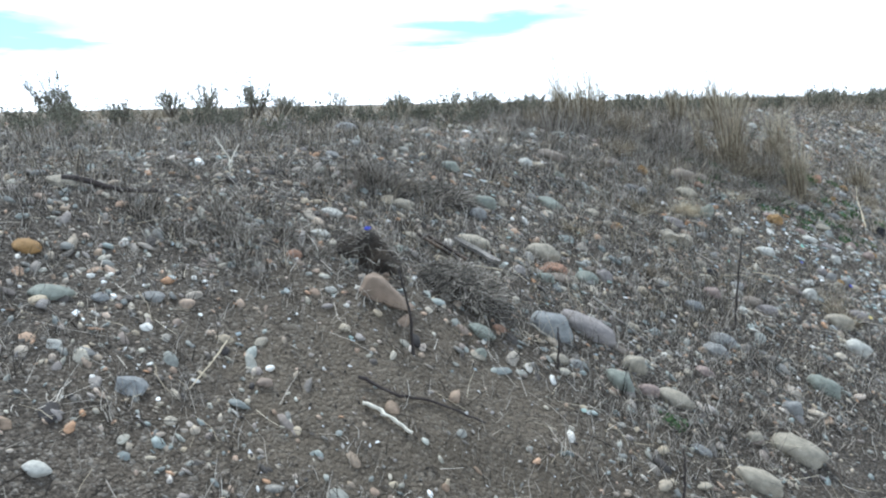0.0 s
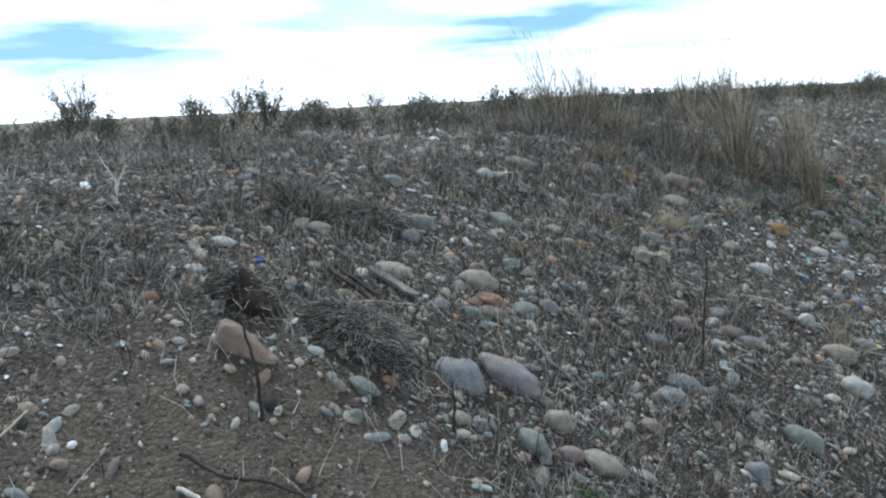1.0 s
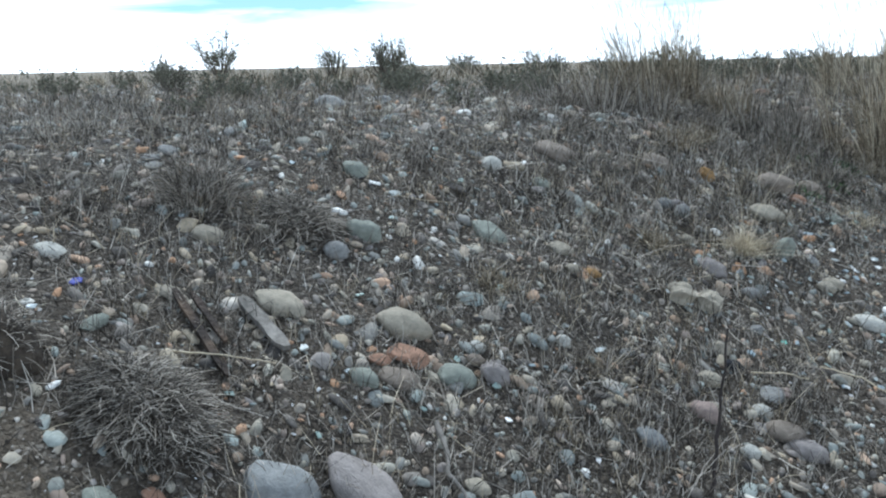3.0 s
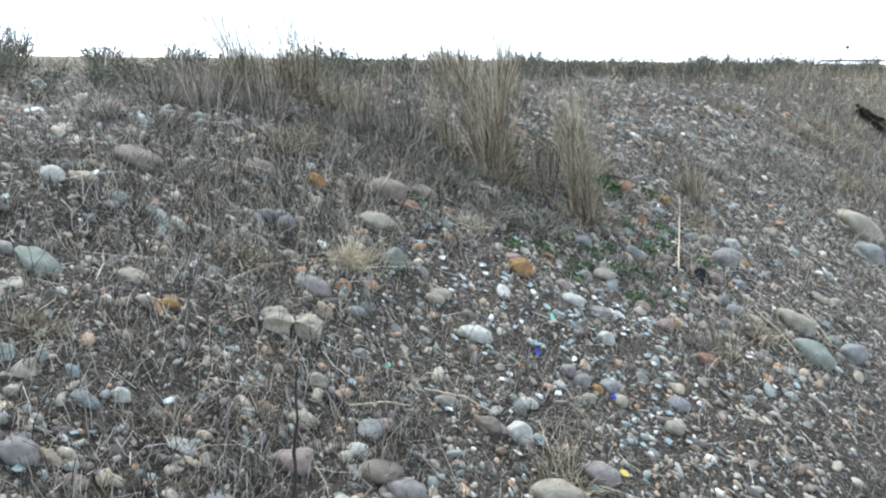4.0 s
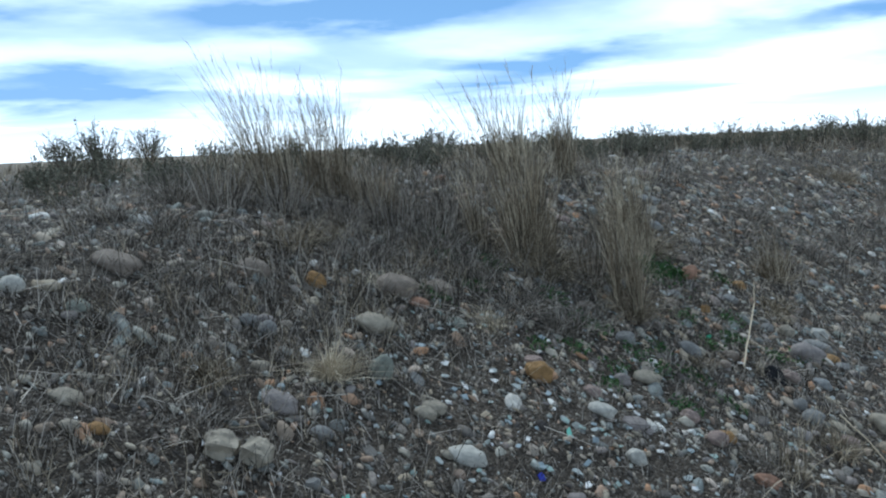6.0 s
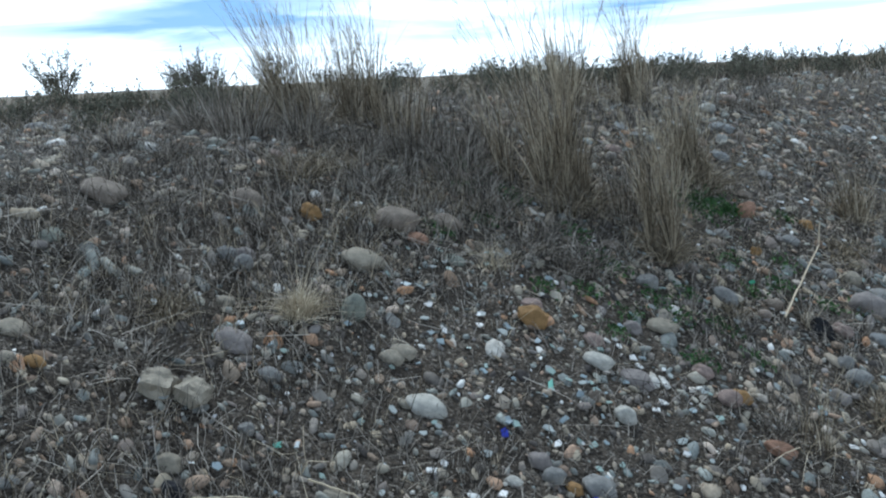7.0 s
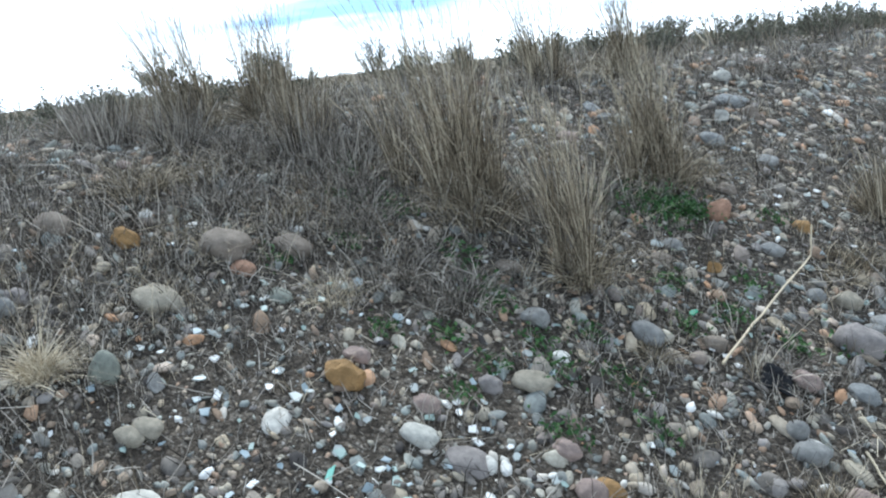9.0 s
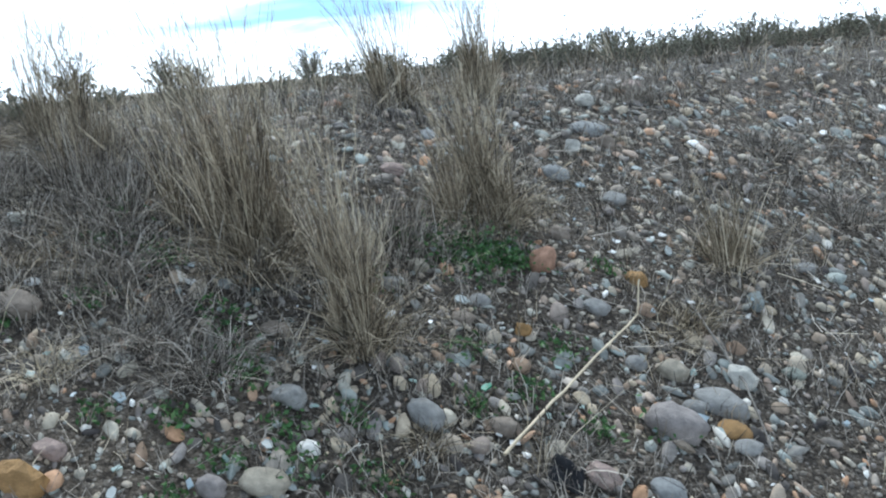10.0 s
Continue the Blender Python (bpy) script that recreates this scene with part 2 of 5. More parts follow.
M_CLOD = material("rooty_earth", [(0.0, (0.018, 0.014, 0.010)), (0.6, (0.048, 0.037, 0.027)), (1.0, (0.10, 0.078, 0.056))], scale=14, grain=60, bump=1.0, bump_distance=0.02)
M_RAG = material("black_rag", tone((0.02, 0.02, 0.022), 0.4), grain=120, bump=0.8)
M_STEEL = material("galvanised_steel", tone((0.30, 0.31, 0.32)), scale=3, grain=10, rough=0.5, bump=0.0, speck=0.08)
M_POLE = material("pole_wood", tone((0.11, 0.088, 0.07)), scale=2, grain=12, bump=0.3)
M_WIRE = material("wire_black", tone((0.04, 0.04, 0.045)), grain=5, bump=0.0)
M_SIGN = material("sign_back", tone((0.16, 0.16, 0.165)), grain=5, bump=0.0)


def glass(name, colour, transmission=0.3, rough=0.38):
    m = material(name, tone(colour, 0.12), pick="object", grain=60, rough=rough, bump=0.15, speck=0.08)
    b = m.node_tree.nodes["Principled BSDF"]
    b.inputs["Transmission Weight"].default_value = transmission
    b.inputs["Specular IOR Level"].default_value = 0.5
    return m


M_GLASS = {"aqua": glass("aqua_glass", (0.33, 0.43, 0.39)), "clear": glass("clear_glass", (0.45, 0.48, 0.46)), "milk": glass("milk_glass", (0.72, 0.71, 0.68), 0.0, 0.35),
           "blue": glass("pale_blue_glass", (0.33, 0.40, 0.43)), "cobalt": glass("cobalt_glass", (0.02, 0.035, 0.42), 0.25), "teal": glass("teal_glass", (0.22, 0.58, 0.46), 0.3),
           "brown": glass("amber_glass", (0.10, 0.045, 0.02), 0.4), "yellow": glass("yellow_ware", (0.72, 0.56, 0.12), 0.0, 0.4), "green": glass("emerald_glass", (0.01, 0.26, 0.12), 0.4)}


# ---------------- builders ----------------
def raw_mesh(name, verts, faces, mat, smooth=False):
    """A mesh from arrays of corners and of triangles or quads."""
    verts, faces = np.asarray(verts, np.float32), np.asarray(faces, np.int32)
    me = bpy.data.meshes.new(name)
    k = faces.shape[1]
    me.vertices.add(len(verts))
    me.vertices.foreach_set("co", verts.ravel())
    me.loops.add(faces.size)
    me.loops.foreach_set("vertex_index", faces.ravel())
    me.polygons.add(len(faces))
    me.polygons.foreach_set("loop_start", np.arange(0, faces.size, k, dtype=np.int32))
    me.polygons.foreach_set("use_smooth", np.full(len(faces), smooth))
    me.materials.append(mat)
    me.update(calc_edges=True)
    me.validate()
    return me


def part(name, me, parent, label=""):
    ob = new(name, me)
    ob.parent = parent
    if name in ("straw", "skirt", "blade", "plume", "foliage", "branchwork"):
        ob["kind"] = "stuff"
    if label:
        ob["label"] = label
    return ob


def height(x, y):
    """The bank: a slope that rises to the left and ahead, rounded off into a flat bench, with a low swell of bare earth."""
    x, y = np.asarray(x, float), np.asarray(y, float)
    s = -0.6392 - 0.3456 * x + 0.3233 * y - 0.0934 * np.logaddexp(0, (x - 0.45 * y - 1.1811) / 0.4)
    s = np.maximum(s, -9 + 0.05 * s)
    bench = 0.801 - 0.0693 * np.logaddexp(0, (0.801 - s) / 0.0693)
    swell = 0.10 * np.exp(-((x + 0.2) ** 2 + (y - 2.5) ** 2) / 0.35)
    return bench + swell


def rough_height(x, y):
    """The bank with its small lumps."""
    x, y = np.asarray(x, float), np.asarray(y, float)
    near = np.exp(-(np.hypot(x - 1.5, y - 4) / 14) ** 2)
    lumps = 0.014 * np.sin(5.1 * x + 1.3 * np.sin(3.7 * y)) * np.sin(4.3 * y + 0.7 + np.sin(2.9 * x)) + 0.007 * np.sin(13 * x + 2 * np.sin(9 * y)) * np.sin(11.3 * y + 1.7)
    far = 0.05 * np.sin(0.41 * x + 1) * np.sin(0.37 * y) * (1 - near) * (np.hypot(x, y) < 120)
    ledge = -0.035 / (1 + np.exp(-(0.05 * np.sin(9 * x) + 1.93 + 0.12 * x - y) / 0.018)) * np.exp(-((x - 0.15) / 0.55) ** 2)
    return height(x, y) + lumps * near + far + ledge


def spot(x, y, lift=0.0):
    return Vector((x, y, float(rough_height(x, y)) + lift))


def ground_normal(x, y):
    e = 0.06
    return Vector((float(height(x - e, y) - height(x + e, y)), float(height(x, y - e) - height(x, y + e)), 2 * e)).normalized()


rng = np.random.default_rng(7)


def pebble_shape(seed, level, angular=0.0):
    """A rounded or broken stone about the origin, one unit across, as corners and triangles."""
    bm = bmesh.new()
    bmesh.ops.create_icosphere(bm, subdivisions=level, radius=0.5)
    shift = Vector((seed * 3.7, seed * 1.9, seed * 5.3))
    local = random.Random(seed)
    cuts = [(Vector((local.gauss(0, 1), local.gauss(0, 1), local.gauss(0, 1))).normalized(), local.uniform(0.26, 0.42)) for _ in range(9)]
    for v in bm.verts:
        p = v.co.copy()
        v.co = p * (1 + 0.30 * noise.noise(p * 2.3 + shift) + 0.10 * noise.noise(p * 5.5 + shift))
        if angular:
            for n, d in cuts:
                over = v.co.dot(n) - d
                if over > 0:
                    v.co -= n * over * 0.93 * angular
            v.co += p * 0.06 * noise.noise(p * 9 + shift)
    bm.verts.ensure_lookup_table()
    verts = np.array([v.co[:] for v in bm.verts])
    faces = np.array([[v.index for v in f.verts] for f in bm.faces])
    bm.free()
    return verts, faces


def spread(shapes, pos, size, normals, name, mat, smooth, parent=None):
    """Many pebbles joined into one mesh, each turned and squashed in its own way."""
    allv, allf, base = [], [], 0
    for i, (p, s, n) in enumerate(zip(pos, size, normals)):
        v, f = shapes[i % len(shapes)]
        a = rng.uniform(0, 2 * math.pi)
        sx, sy, sz = s * rng.uniform(0.85, 1.4), s * rng.uniform(0.55, 0.95), s * rng.uniform(0.3, 0.62)
        q = v * (sx, sy, sz)
        ca, sa = math.cos(a), math.sin(a)
        tx, ty = n[0] * 0.8 + rng.normal(0, 0.3), n[1] * 0.8 + rng.normal(0, 0.3)
        x, y = q[:, 0] * ca - q[:, 1] * sa, q[:, 0] * sa + q[:, 1] * ca
        allv.append(np.stack([x + p[0], y + p[1], q[:, 2] - x * tx - y * ty + p[2] + sz * 0.08], 1))
        allf.append(f + base)
        base += len(v)
    return raw_mesh(name, np.concatenate(allv), np.concatenate(allf), mat, smooth)


def tubes(base, way, length, bend, radius, seg=3, tip=0.25, sides=3):
    """Thin bent stems as one set of corners and triangles; all arguments are arrays with a row for each stem."""
    base, way, bend = np.asarray(base, float), np.asarray(way, float), np.asarray(bend, float)
    n = len(base)
    length, radius = np.broadcast_to(length, n).astype(float), np.broadcast_to(radius, n).astype(float)
    way = way / np.linalg.norm(way, axis=1, keepdims=True)
    ref = np.where(np.abs(way[:, 2:3]) > 0.8, np.array([[1.0, 0.2, 0]]), np.array([[0.0, 0, 1]]))
    a = np.cross(way, ref)
    a /= np.linalg.norm(a, axis=1, keepdims=True)
    b = np.cross(way, a)
    rings = []
    for k in range(seg + 1):
        s = k / seg
        c = base + way * (length * s)[:, None] + bend * (length * s * s)[:, None]
        r = radius * (1 - (1 - tip) * s)
        for j in range(sides):
            t = 2 * math.pi * j / sides
            rings.append(c + (a * math.cos(t) + b * math.sin(t)) * r[:, None])
    verts = np.stack(rings, 1)
    per = (seg + 1) * sides
    f = []
    for k in range(seg):
        for j in range(sides):
            p, q = k * sides + j, k * sides + (j + 1) % sides
            f += [(p, q, q + sides), (p, q + sides, p + sides)]
    f = np.array(f)
    return verts.reshape(-1, 3), (f[None] + (np.arange(n) * per)[:, None, None]).reshape(-1, 3)


def join(*sets):
    vs, fs, base = [], [], 0
    for v, f in sets:
        vs.append(v)
        fs.append(f + base)
        base += len(v)
    return np.concatenate(vs), np.concatenate(fs)


def leaves(pos, size):
    """Small pointed leaves, folded along the middle, turned at random."""
    n = len(pos)
    d = rng.normal(size=(n, 3))
    d /= np.linalg.norm(d, axis=1, keepdims=True)
    e = np.cross(d, rng.normal(size=(n, 3)))
    e /= np.linalg.norm(e, axis=1, keepdims=True)
    g = np.cross(d, e)
    size = np.broadcast_to(size, n)[:, None]
    v = np.stack([pos - d * size * 0.5, pos + e * size * 0.24 + g * size * 0.07, pos + d * size * 0.5, pos - e * size * 0.24 + g * size * 0.07], 1)
    f = np.array([(0, 1, 2), (0, 2, 3)])
    return v.reshape(-1, 3), (f[None] + (np.arange(n) * 4)[:, None, None]).reshape(-1, 3)


# ---------------- the ground ----------------
def stretched(a, b, step, reach, grow=1.16):
    """Even steps between a and b, widening steps out to the reach on both sides."""
    inner = list(np.arange(a, b + step / 2, step))
    d = step
    p, q = inner[0], inner[-1]
    left, right = [], []
    while q < reach:
        d *= grow
        p, q = p - d, q + d
        left.append(p)
        right.append(q)
    return np.array(left[::-1] + inner + right)


gx, gy = stretched(-3.0, 5.6, 0.058, 2600), stretched(0.6, 8.6, 0.058, 2600)
GX, GY = np.meshgrid(gx, gy)
GZ = rough_height(GX, GY)
nx, ny = len(gx), len(gy)
idx = np.arange(nx * ny).reshape(ny, nx)
quads = np.stack([idx[:-1, :-1], idx[:-1, 1:], idx[1:, 1:], idx[1:, :-1]], -1).reshape(-1, 4)
ground = new("ground", raw_mesh("ground", np.stack([GX, GY, GZ], -1).reshape(-1, 3), quads, M_SOIL, True))
tagged(ground, "grey-brown stony earth bank rising to a flat dry bench", "ground", kind="structure")


# ---------------- loose stones ----------------
ROUND = [raw_mesh("stone_round", *pebble_shape(i, 3), M_STONE["grey"], True) for i in range(7)]
BROKEN = [raw_mesh("stone_broken", *pebble_shape(20 + i, 3, 1.0), M_STONE["grey"], False) for i in range(6)]
STONE_MESH = {}
STONE_WORDS = {"rust": "reddish-tan stone", "tan": "smooth tan river cobble", "grey": "smooth grey river cobble", "mauve": "mauve-grey river cobble", "white": "pale whitish river cobble", "ochre": "ochre-orange cobble",
               "bluegrey": "blue-grey river cobble", "greenish": "grey-green river cobble", "terracotta": "terracotta-coloured broken stone", "black": "black angular piece of slag",
               "brown": "brown weathered cobble", "pink": "dull pink cobble"}
stone_count = 0


def stone(x, y, wide, deep, tall, turn, colour, broken=0):
    """One cobble that lies half sunk in the slope."""
    global stone_count
    stone_count += 1
    kind = (BROKEN if broken else ROUND)
    which = (stone_count * 5 + len(colour)) % len(kind)
    key = (colour, broken, which)
    if key not in STONE_MESH:
        me = kind[which].copy()
        me.materials.clear()
        me.materials.append(M_STONE[colour])
        STONE_MESH[key] = me
    ob = new("cobble", STONE_MESH[key])
    n = ground_normal(x, y)
    tilt = Vector((0, 0, 1)).rotation_difference(n).to_matrix().to_4x4()
    tall = max(0.82 * tall, 0.40 * wide)
    ob.matrix_world = Matrix.Translation(spot(x, y, 0.14 * tall)) @ tilt @ pose(0, 0, 0, rz=turn) @ Matrix.Diagonal((wide * 1.04, deep * 1.04, tall * 1.05, 1))
    size = "large " if wide > 0.14 else "small " if wide < 0.06 else ""
    shape = STONE_WORDS[colour].replace("smooth", "broken").replace("river cobble", "rock").replace("cobble", "rock") if broken else STONE_WORDS[colour]
    return tagged(ob, size + shape + " half sunk in the gravel", "stone", "stones on the bank")


stone(0.405, 2.742, 0.161, 0.116, 0.131, 0, "bluegrey")
stone(0.560, 2.830, 0.205, 0.112, 0.085, -24, "mauve")
stone(0.143, 2.530, 0.091, 0.057, 0.052, -15, "greenish")
stone(0.207, 2.597, 0.048, 0.034, 0.036, 0, "terracotta")
stone(-0.358, 2.436, 0.037, 0.026, 0.035, 0, "white")
stone(-0.586, 5.916, 0.146, 0.105, 0.072, 0, "grey")
stone(0.436, 4.377, 0.077, 0.056, 0.064, 0, "white")
stone(0.611, 4.671, 0.162, 0.101, 0.077, -15, "brown")
stone(0.528, 3.979, 0.126, 0.078, 0.069, -30, "greenish")
stone(0.158, 3.595, 0.080, 0.058, 0.067, 0, "grey")
stone(-0.444, 3.109, 0.079, 0.057, 0.043, 0, "white")
stone(-0.448, 2.841, 0.069, 0.050, 0.044, 0, "white")
stone(-0.509, 2.610, 0.057, 0.041, 0.041, 0, "terracotta")
stone(-0.172, 3.433, 0.089, 0.064, 0.061, 0, "tan")
stone(0.140, 3.276, 0.130, 0.094, 0.057, 0, "tan")
stone(0.706, 2.704, 0.089, 0.064, 0.094, 0, "tan")
stone(0.625, 2.572, 0.103, 0.064, 0.093, -40, "greenish")
stone(0.831, 2.595, 0.131, 0.081, 0.073, -20, "tan")
stone(0.736, 2.593, 0.073, 0.052, 0.065, 0, "pink")
stone(1.321, 2.790, 0.082, 0.059, 0.086, 0, "grey")
stone(1.542, 3.028, 0.123, 0.076, 0.107, -35, "greenish")
stone(1.873, 3.479, 0.112, 0.070, 0.102, -30, "white")
stone(1.118, 3.065, 0.118, 0.085, 0.047, 0, "grey")
stone(1.165, 3.166, 0.116, 0.083, 0.066, 0, "grey")
stone(0.414, 2.560, 0.067, 0.049, 0.046, 0, "tan")
stone(0.133, 2.408, 0.042, 0.030, 0.050, 0, "greenish")
stone(0.471, 2.563, 0.051, 0.037, 0.053, 0, "grey")
stone(1.245, 2.536, 0.184, 0.114, 0.106, -25, "tan")
stone(1.029, 2.280, 0.140, 0.087, 0.097, -20, "tan")
stone(1.089, 2.518, 0.064, 0.046, 0.058, 0, "tan")
stone(-1.142, 2.128, 0.114, 0.071, 0.054, 20, "greenish")
stone(-0.874, 2.220, 0.066, 0.048, 0.035, 0, "grey")
stone(-0.909, 1.496, 0.059, 0.042, 0.037, 0, "white")
stone(-0.811, 1.828, 0.107, 0.077, 0.044, 0, "bluegrey", 1)
stone(-1.300, 2.316, 0.091, 0.066, 0.042, 0, "ochre")
stone(-0.954, 1.895, 0.050, 0.036, 0.026, 0, "grey")
stone(-1.037, 1.896, 0.054, 0.039, 0.032, 0, "white", 1)
stone(-1.383, 2.793, 0.109, 0.079, 0.048, 0, "tan")
stone(0.439, 3.407, 0.139, 0.100, 0.104, 0, "tan")
stone(0.615, 3.302, 0.102, 0.073, 0.063, 0, "greenish")
stone(0.706, 3.358, 0.081, 0.058, 0.065, 0, "mauve")
stone(0.425, 3.150, 0.072, 0.055, 0.055, 0, "greenish")
stone(0.490, 3.208, 0.095, 0.068, 0.041, 0, "brown")
stone(0.425, 3.250, 0.060, 0.050, 0.045, 30, "terracotta", 1)
stone(0.480, 3.313, 0.116, 0.084, 0.066, 0, "terracotta", 1)
stone(0.634, 3.435, 0.045, 0.032, 0.044, 0, "white")
stone(0.646, 3.386, 0.048, 0.035, 0.043, 0, "brown")
stone(0.844, 3.586, 0.044, 0.031, 0.049, 0, "white")
stone(0.193, 3.735, 0.108, 0.078, 0.100, 0, "greenish")
stone(0.032, 4.057, 0.093, 0.067, 0.070, 0, "greenish")
stone(-0.655, 5.379, 0.169, 0.122, 0.106, 0, "grey")
stone(0.753, 4.046, 0.079, 0.057, 0.047, 0, "tan")
stone(0.813, 3.946, 0.050, 0.036, 0.043, 0, "tan")
stone(0.869, 3.970, 0.050, 0.036, 0.038, 0, "ochre")
stone(1.232, 4.263, 0.109, 0.068, 0.054, -10, "mauve")
stone(0.985, 4.880, 0.120, 0.088, 0.075, 0, "brown")
stone(1.456, 5.018, 0.141, 0.102, 0.110, 0, "brown")
stone(1.055, 4.605, 0.065, 0.047, 0.055, 0, "grey")
stone(1.112, 4.584, 0.060, 0.043, 0.076, 0, "grey")
stone(1.422, 4.775, 0.128, 0.092, 0.081, 0, "tan")
stone(1.466, 4.520, 0.072, 0.060, 0.130, 0, "greenish")
stone(1.945, 4.755, 0.112, 0.085, 0.100, 20, "ochre", 1)
stone(1.925, 4.845, 0.070, 0.050, 0.060, 0, "pink", 1)
stone(2.133, 4.713, 0.087, 0.054, 0.055, -10, "white")
stone(1.734, 4.297, 0.098, 0.071, 0.063, 0, "white")
stone(1.606, 4.421, 0.062, 0.045, 0.053, 0, "tan")
stone(1.241, 3.696, 0.072, 0.052, 0.057, 0, "tan")
stone(1.307, 3.807, 0.069, 0.050, 0.053, 0, "black", 1)
stone(1.231, 3.548, 0.080, 0.058, 0.060, 0, "pink")
stone(1.375, 3.654, 0.057, 0.041, 0.044, 0, "white")
stone(1.430, 3.599, 0.097, 0.070, 0.071, 0, "brown")
stone(1.494, 3.566, 0.091, 0.065, 0.065, 0, "mauve")
stone(1.106, 3.382, 0.083, 0.052, 0.056, -20, "bluegrey")
stone(1.343, 3.468, 0.049, 0.035, 0.047, 0, "white")
stone(1.723, 3.881, 0.075, 0.054, 0.080, 0, "brown", 1)
stone(1.813, 3.881, 0.077, 0.056, 0.088, 0, "white")
stone(2.337, 4.143, 0.070, 0.050, 0.053, 0, "tan")
stone(1.886, 3.695, 0.128, 0.092, 0.101, 0, "tan")
stone(2.028, 3.816, 0.102, 0.073, 0.064, 0, "mauve")
stone(2.497, 4.743, 0.069, 0.049, 0.063, 0, "pink")
stone(1.367, 4.032, 0.042, 0.030, 0.062, 0, "grey", 1)
stone(1.263, 3.868, 0.057, 0.041, 0.055, 0, "tan")
stone(1.615, 3.928, 0.073, 0.052, 0.038, 0, "tan", 1)
stone(1.628, 4.454, 0.071, 0.051, 0.052, 0, "tan")
stone(1.357, 4.205, 0.059, 0.043, 0.050, 0, "grey")
stone(2.118, 4.800, 0.067, 0.048, 0.045, 0, "pink")
stone(2.243, 4.709, 0.097, 0.070, 0.044, 0, "mauve")
stone(2.435, 4.824, 0.077, 0.056, 0.060, 0, "pink", 1)
stone(2.528, 4.766, 0.066, 0.048, 0.063, 0, "ochre")
stone(2.218, 4.538, 0.064, 0.046, 0.064, 0, "white")
stone(2.133, 4.548, 0.038, 0.028, 0.064, 0, "brown", 1)
stone(2.621, 4.635, 0.089, 0.064, 0.077, 0, "terracotta", 1)
stone(2.168, 4.246, 0.086, 0.062, 0.055, 0, "grey")
stone(2.023, 4.257, 0.058, 0.042, 0.058, 0, "mauve")
stone(2.058, 4.224, 0.052, 0.038, 0.066, 0, "grey")
stone(1.853, 4.014, 0.060, 0.043, 0.049, 0, "white")
stone(2.110, 4.217, 0.044, 0.032, 0.032, 0, "ochre")
stone(2.062, 4.142, 0.048, 0.035, 0.053, 0, "tan")
stone(3.219, 5.165, 0.160, 0.095, 0.105, -25, "tan")
stone(3.204, 4.975, 0.173, 0.107, 0.122, -35, "greenish")
stone(1.195, 4.940, 0.092, 0.075, 0.090, 0, "ochre", 1)
stone(1.597, 5.125, 0.103, 0.074, 0.076, 0, "brown")
stone(2.584, 6.590, 0.071, 0.051, 0.080, 0, "white", 1)
stone(2.599, 6.785, 0.120, 0.087, 0.060, 0, "bluegrey")
stone(2.545, 7.037, 0.085, 0.061, 0.063, 0, "white")
stone(2.642, 5.905, 0.080, 0.070, 0.105, 80, "terracotta")
stone(2.655, 6.075, 0.075, 0.060, 0.060, 0, "brown", 1)
stone(2.877, 5.985, 0.060, 0.050, 0.050, 0, "ochre")
stone(1.973, 4.158, 0.040, 0.029, 0.034, 0, "white")
stone(2.403, 4.297, 0.085, 0.061, 0.039, 0, "bluegrey")
stone(1.099, 4.635, 0.063, 0.046, 0.048, 0, "mauve")
stone(1.138, 4.413, 0.049, 0.035, 0.041, 0, "tan")
stone(3.020, 5.514, 0.127, 0.079, 0.117, -15, "mauve")
stone(2.524, 5.291, 0.095, 0.059, 0.065, -20, "grey")
stone(2.996, 5.697, 0.071, 0.051, 0.071, 0, "tan")
stone(3.154, 5.754, 0.090, 0.065, 0.079, 0, "white", 1)
stone(3.114, 5.653, 0.115, 0.083, 0.062, 0, "grey")
stone(2.905, 5.307, 0.090, 0.065, 0.064, 0, "pink", 1)
stone(3.141, 5.580, 0.076, 0.055, 0.037, 0, "ochre")
stone(3.024, 5.341, 0.074, 0.054, 0.042, 0, "bluegrey")
stone(2.650, 5.633, 0.053, 0.038, 0.053, 0, "ochre", 1)
stone(2.344, 5.736, 0.054, 0.039, 0.057, 0, "tan")
stone(2.263, 5.172, 0.077, 0.056, 0.091, 0, "grey", 1)
stone(2.138, 5.346, 0.076, 0.055, 0.054, 0, "brown", 1)
stone(2.227, 4.921, 0.060, 0.043, 0.056, 0, "mauve")
stone(2.314, 4.969, 0.094, 0.068, 0.051, 0, "tan")
stone(1.476, 7.010, 0.123, 0.088, 0.067, 0, "terracotta", 1)
stone(3.269, 5.859, 0.055, 0.039, 0.032, 0, "greenish")
stone(2.914, 5.674, 0.053, 0.038, 0.044, 0, "grey")
stone(2.573, 6.393, 0.096, 0.069, 0.050, 0, "bluegrey")
stone(2.306, 5.632, 0.052, 0.038, 0.061, 0, "grey")
stone(2.683, 6.709, 0.069, 0.049, 0.072, 0, "brown")
stone(2.796, 5.816, 0.068, 0.049, 0.044, 0, "grey")
stone(2.511, 5.596, 0.056, 0.040, 0.035, 0, "brown")
stone(2.684, 5.341, 0.062, 0.045, 0.058, 0, "brown")
stone(2.531, 5.674, 0.060, 0.043, 0.045, 0, "grey")
stone(3.055, 5.602, 0.055, 0.039, 0.043, 0, "grey")
stone(4.455, 6.868, 0.329, 0.204, 0.171, -20, "tan")
stone(4.310, 6.517, 0.196, 0.141, 0.153, 0, "grey")
stone(4.415, 6.149, 0.210, 0.130, 0.147, -30, "grey")
stone(3.454, 5.108, 0.121, 0.087, 0.127, 0, "grey")
stone(3.383, 5.155, 0.073, 0.053, 0.071, 0, "greenish")
